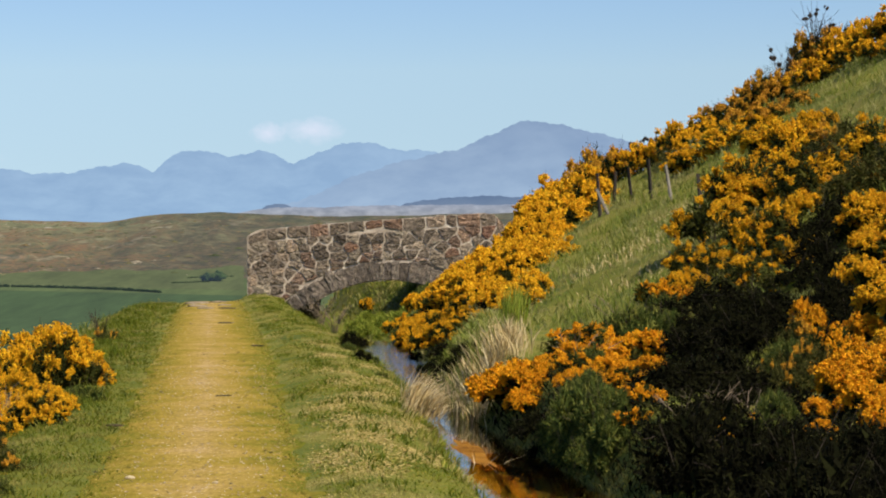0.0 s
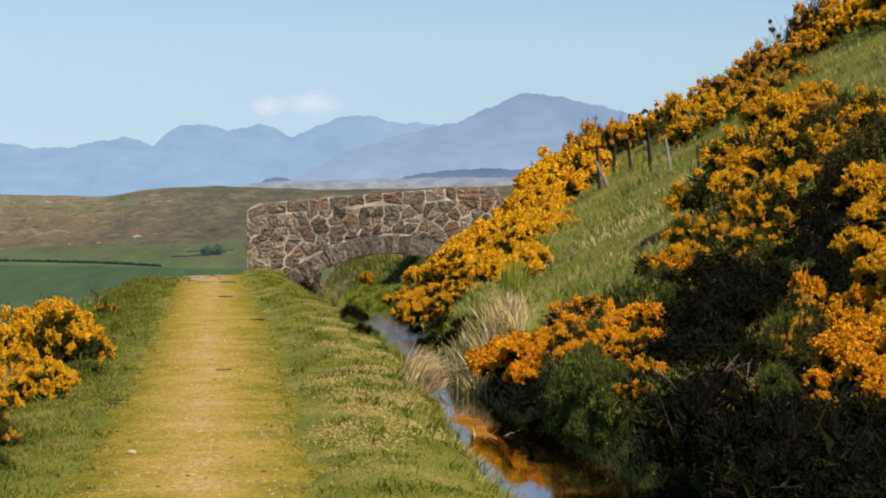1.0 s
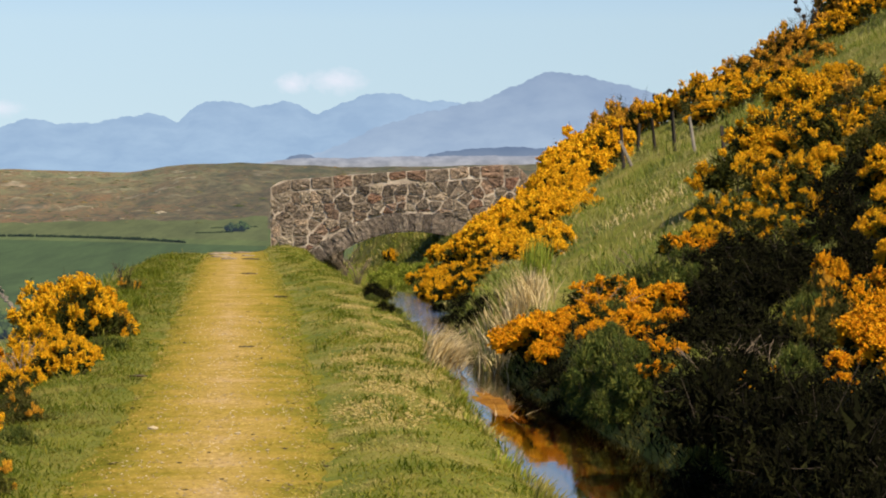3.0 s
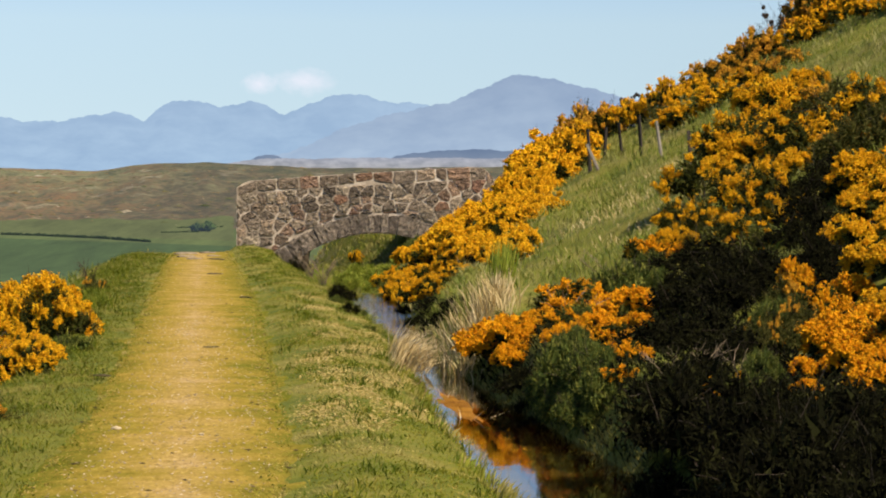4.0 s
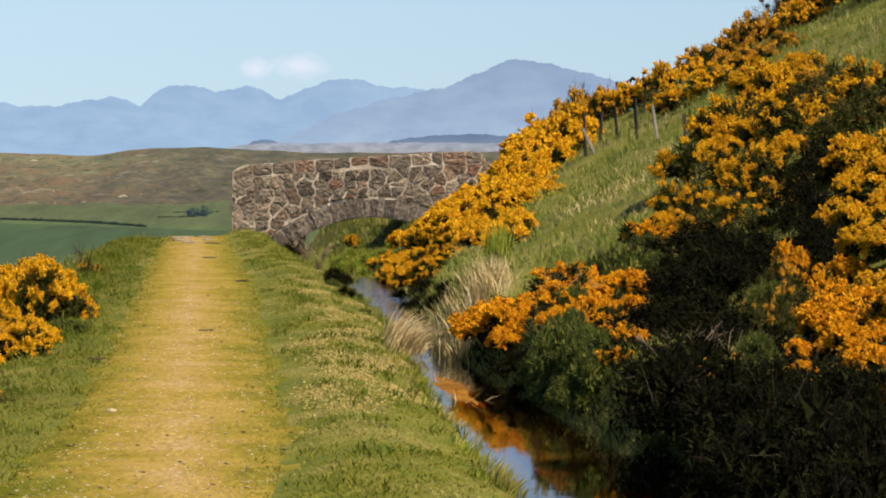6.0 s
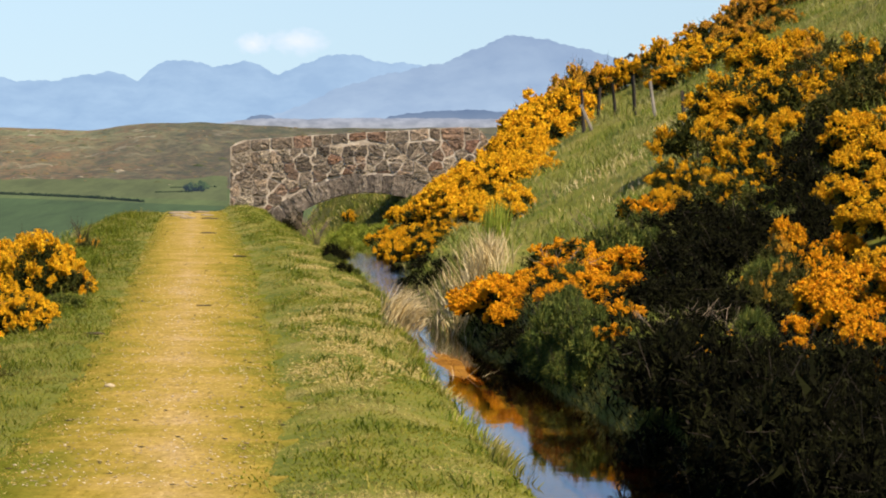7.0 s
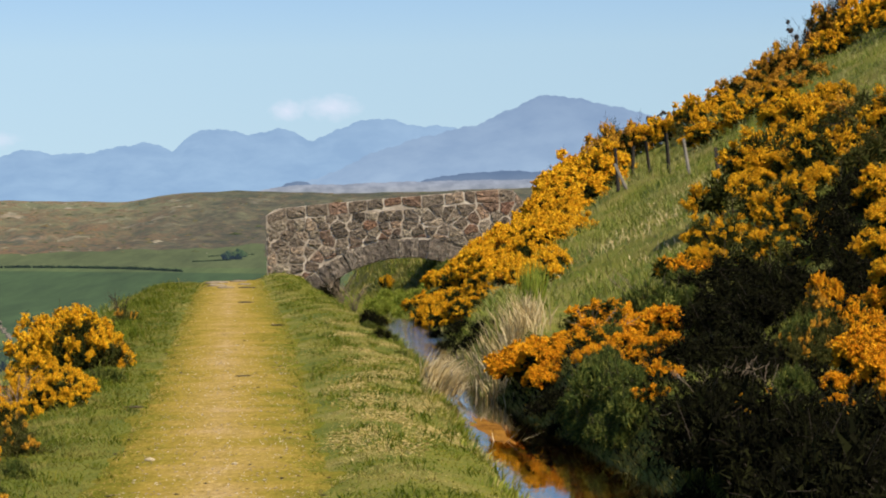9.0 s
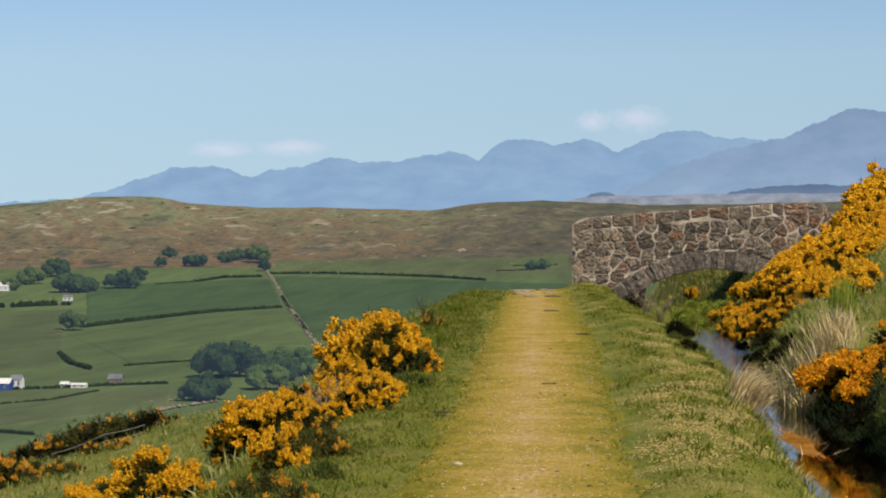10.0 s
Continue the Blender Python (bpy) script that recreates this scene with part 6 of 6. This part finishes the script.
hedge(((-0.1949, 2054), (-0.1749, 2058), (-0.155, 2040), (-0.1305, 2008), (-0.1105, 1964)), 2.2, 1)
hedge(((-0.2675, 1440), (-0.2412, 1534), (-0.217, 1620), (-0.1905, 1680)), 2.2, 2)
hedge(((-0.2401, 1928), (-0.2247, 1958)), 1.5, 3)
hedge(((-0.2247, 1958), (-0.2126, 2012), (-0.1982, 2018)), 2.2, 4)
hedge(((-0.3043, 1696), (-0.287, 1716), (-0.2718, 1728)), 4.0, 5, "tall dark overgrown hedge")
hedge(((-0.2774, 1170), (-0.273, 1088), (-0.2654, 1044)), 1.8, 6)
hedge(((-0.3045, 916), (-0.2785, 924), (-0.2567, 936), (-0.2348, 944)), 1.2, 7)
hedge(((-0.3045, 832), (-0.2807, 852), (-0.2622, 898)), 1.1, 8)
hedge(((-0.3046, 726), (-0.2873, 710)), 1.1, 9)
hedge(((-0.106, 2080), (-0.0985, 2086), (-0.0915, 2092)), 1.6, 13, "scattered dark scrub at the edge of a pasture")
hedge(((-0.1, 2150), (-0.092, 2160), (-0.082, 2165)), 1.4, 14, "scattered dark scrub at the edge of a pasture")
hedge(((-0.2523, 1070), (-0.2259, 1102)), 1.0, 10)


def rubble_wall(points, height, seed, label):
    rng = np.random.default_rng(seed)
    q = []
    for (a0, r0), (a1, r1) in zip(points, points[1:]):
        length = math.hypot(r1 - r0, (a1 - a0) * r0)
        for k in np.linspace(0, 1, max(3, int(length / (height * 1.1))), endpoint=False):
            if rng.uniform() > 0.5:
                q.append(np.array(spot(a0 + (a1 - a0) * k + rng.normal(0, 0.0004), r0 + (r1 - r0) * k, height * 0.35)))
    q = np.array(q)
    v, f = blobs(q, height * rng.uniform(0.3, 0.8, len(q)), rng, np.array((1.1, 1.1, 0.8)))
    tagged(new("stone_wall", solid("stone_wall", v, f, FARWALL)), label, "stone wall", "field boundaries")


rubble_wall(((-0.1971, 2116), (-0.1905, 1796), (-0.1839, 1488), (-0.1772, 1236)), 1.55, 1, "pale dry-stone wall running down between the fields")
hedge(((-0.1905, 1790), (-0.1872, 1640)), 1.5, 11, "ragged bushes along a field wall")
hedge(((-0.1855, 1560), (-0.181, 1380)), 1.3, 12, "ragged bushes along a field wall")
rubble_wall(((-0.2491, 767), (-0.2348, 807), (-0.215, 839)), 1.5, 3, "pale tumbled stones along a lane at the foot of the hill")
rubble_wall(((-0.2440, 835), (-0.2300, 850), (-0.2120, 858)), 1.1, 4, "pale tumbled stones along a lane at the foot of the hill")
rubble_wall(((-0.1765, 1240), (-0.165, 1235)), 1.6, 2, "pale dry-stone wall at the foot of a field")


def cottage(az, r, length, depth, wall, roof, material, roofing, label, category="house"):
    t = thing("house", spot(az, r), label, category, "buildings in the valley")
    x, y = length / 2, depth / 2
    part("wall", solid("wall", [(-x, -y, -1), (x, -y, -1), (x, y, -1), (-x, y, -1), (-x, -y, wall), (x, -y, wall), (x, y, wall), (-x, y, wall), (-x, 0, wall + roof), (x, 0, wall + roof)],
                       [(0, 1, 5, 4), (2, 3, 7, 6), (1, 2, 6, 9, 5), (3, 0, 4, 8, 7)], material), t)
    o = 0.25
    part("roof", solid("roof", [(-x - o, -y - o, wall - 0.1), (x + o, -y - o, wall - 0.1), (x + o, 0, wall + roof + 0.12), (-x - o, 0, wall + roof + 0.12), (-x - o, y + o, wall - 0.1), (x + o, y + o, wall - 0.1)],
                       [(0, 1, 2, 3), (3, 2, 5, 4)], roofing), t)
    for k in (-0.25, 0.25):
        part("window", solid("window", [(k * length - 0.5, -y - 0.03, wall * 0.35), (k * length + 0.5, -y - 0.03, wall * 0.35), (k * length + 0.5, -y - 0.03, wall * 0.8), (k * length - 0.5, -y - 0.03, wall * 0.8)], [(0, 1, 2, 3)], SLATE), t, "dark window")
    return t


cottage(-0.2995, 918, 7, 5, 2.6, 1.6, BLUEROOF, RENDERWHITE, "farm shed with blue sheeted wall and pale roof", "shed")
cottage(-0.2935, 930, 4, 4, 3.2, 1.5, RENDERWHITE, SLATE, "small white rendered house with a slate roof")
cottage(-0.2752, 930, 3, 3, 1.3, 0.7, RENDERWHITE, RENDERWHITE, "small white outbuilding beside the lane", "shed")
cottage(-0.2698, 926, 5.5, 3, 1.2, 0.5, RENDERWHITE, RENDERWHITE, "low white outbuilding beside the lane", "shed")
cottage(-0.2556, 954, 5, 4, 1.6, 1.6, FARWALL, SLATE, "small stone barn with a grey roof", "barn")
cottage(-0.2985, 1876, 9, 6, 3.5, 2.5, RENDERWHITE, RENDERWHITE, "white rendered farmhouse among trees")
cottage(-0.274, 1766, 6, 4, 2.5, 1.5, RENDERWHITE, SLATE, "small white rendered house beside a hedge")


# ---- clouds low over the mountains ----
def cloud(az, up, wide, tall, seed):
    m, n, l, p = nodes_of("cloud vapour")
    tc = n.new("ShaderNodeTexCoord")
    off = n.new("ShaderNodeVectorMath")
    off.operation = "ADD"
    off.inputs[1].default_value = (3.7 * seed, 0, 1.9 * seed)
    l.new(tc.outputs["Object"], off.inputs[0])
    s = n.new("ShaderNodeVectorMath")
    s.operation = "LENGTH"
    l.new(tc.outputs["Object"], s.inputs[0])
    g = noisy(n, l, 2.0, 6, 0.7, coord=off.outputs[0], stretch=(1.1, 1, 0.8))
    sub = n.new("ShaderNodeMath")
    sub.operation = "SUBTRACT"
    l.new(g, sub.inputs[0])
    l.new(s.outputs["Value"], sub.inputs[1])
    mr = n.new("ShaderNodeMapRange")
    mr.inputs[1].default_value, mr.inputs[2].default_value, mr.inputs[3].default_value, mr.inputs[4].default_value = -0.30, 0.5, 0.0, 0.45
    l.new(sub.outputs[0], mr.inputs[0])
    e = n.new("ShaderNodeEmission")
    e.inputs[0].default_value = (0.72, 0.66, 0.68, 1)
    t = n.new("ShaderNodeBsdfTransparent")
    mx = n.new("ShaderNodeMixShader")
    l.new(mr.outputs[0], mx.inputs[0])
    l.new(t.outputs[0], mx.inputs[1])
    l.new(e.outputs[0], mx.inputs[2])
    l.new(mx.outputs[0], n["Material Output"].inputs["Surface"])
    u, w = np.meshgrid(np.linspace(-1, 1, 12), np.linspace(-1, 1, 8))
    P = np.stack([u, 0.05 * (u * u + w * w), w], -1).reshape(-1, 3)
    ob = new("cloud", solid("cloud", P, sheet(12, 8), m, True))
    d = 4780
    ob.matrix_world = Matrix.Translation((d * math.sin(az), d * math.cos(az), 1.6 + d * up)) @ pose(0, 0, 0, 0, 0, -math.degrees(az)) @ Matrix.Diagonal((wide, 20, tall, 1))
    tagged(ob, "small thin white cloud low in the sky", "cloud", kind="structure")


cloud(-0.0505, 0.0345, 80, 34, 1)
cloud(-0.0685, 0.0335, 45, 28, 2)
cloud(-0.186, 0.0235, 95, 24, 3)
cloud(-0.214, 0.0228, 85, 24, 4)
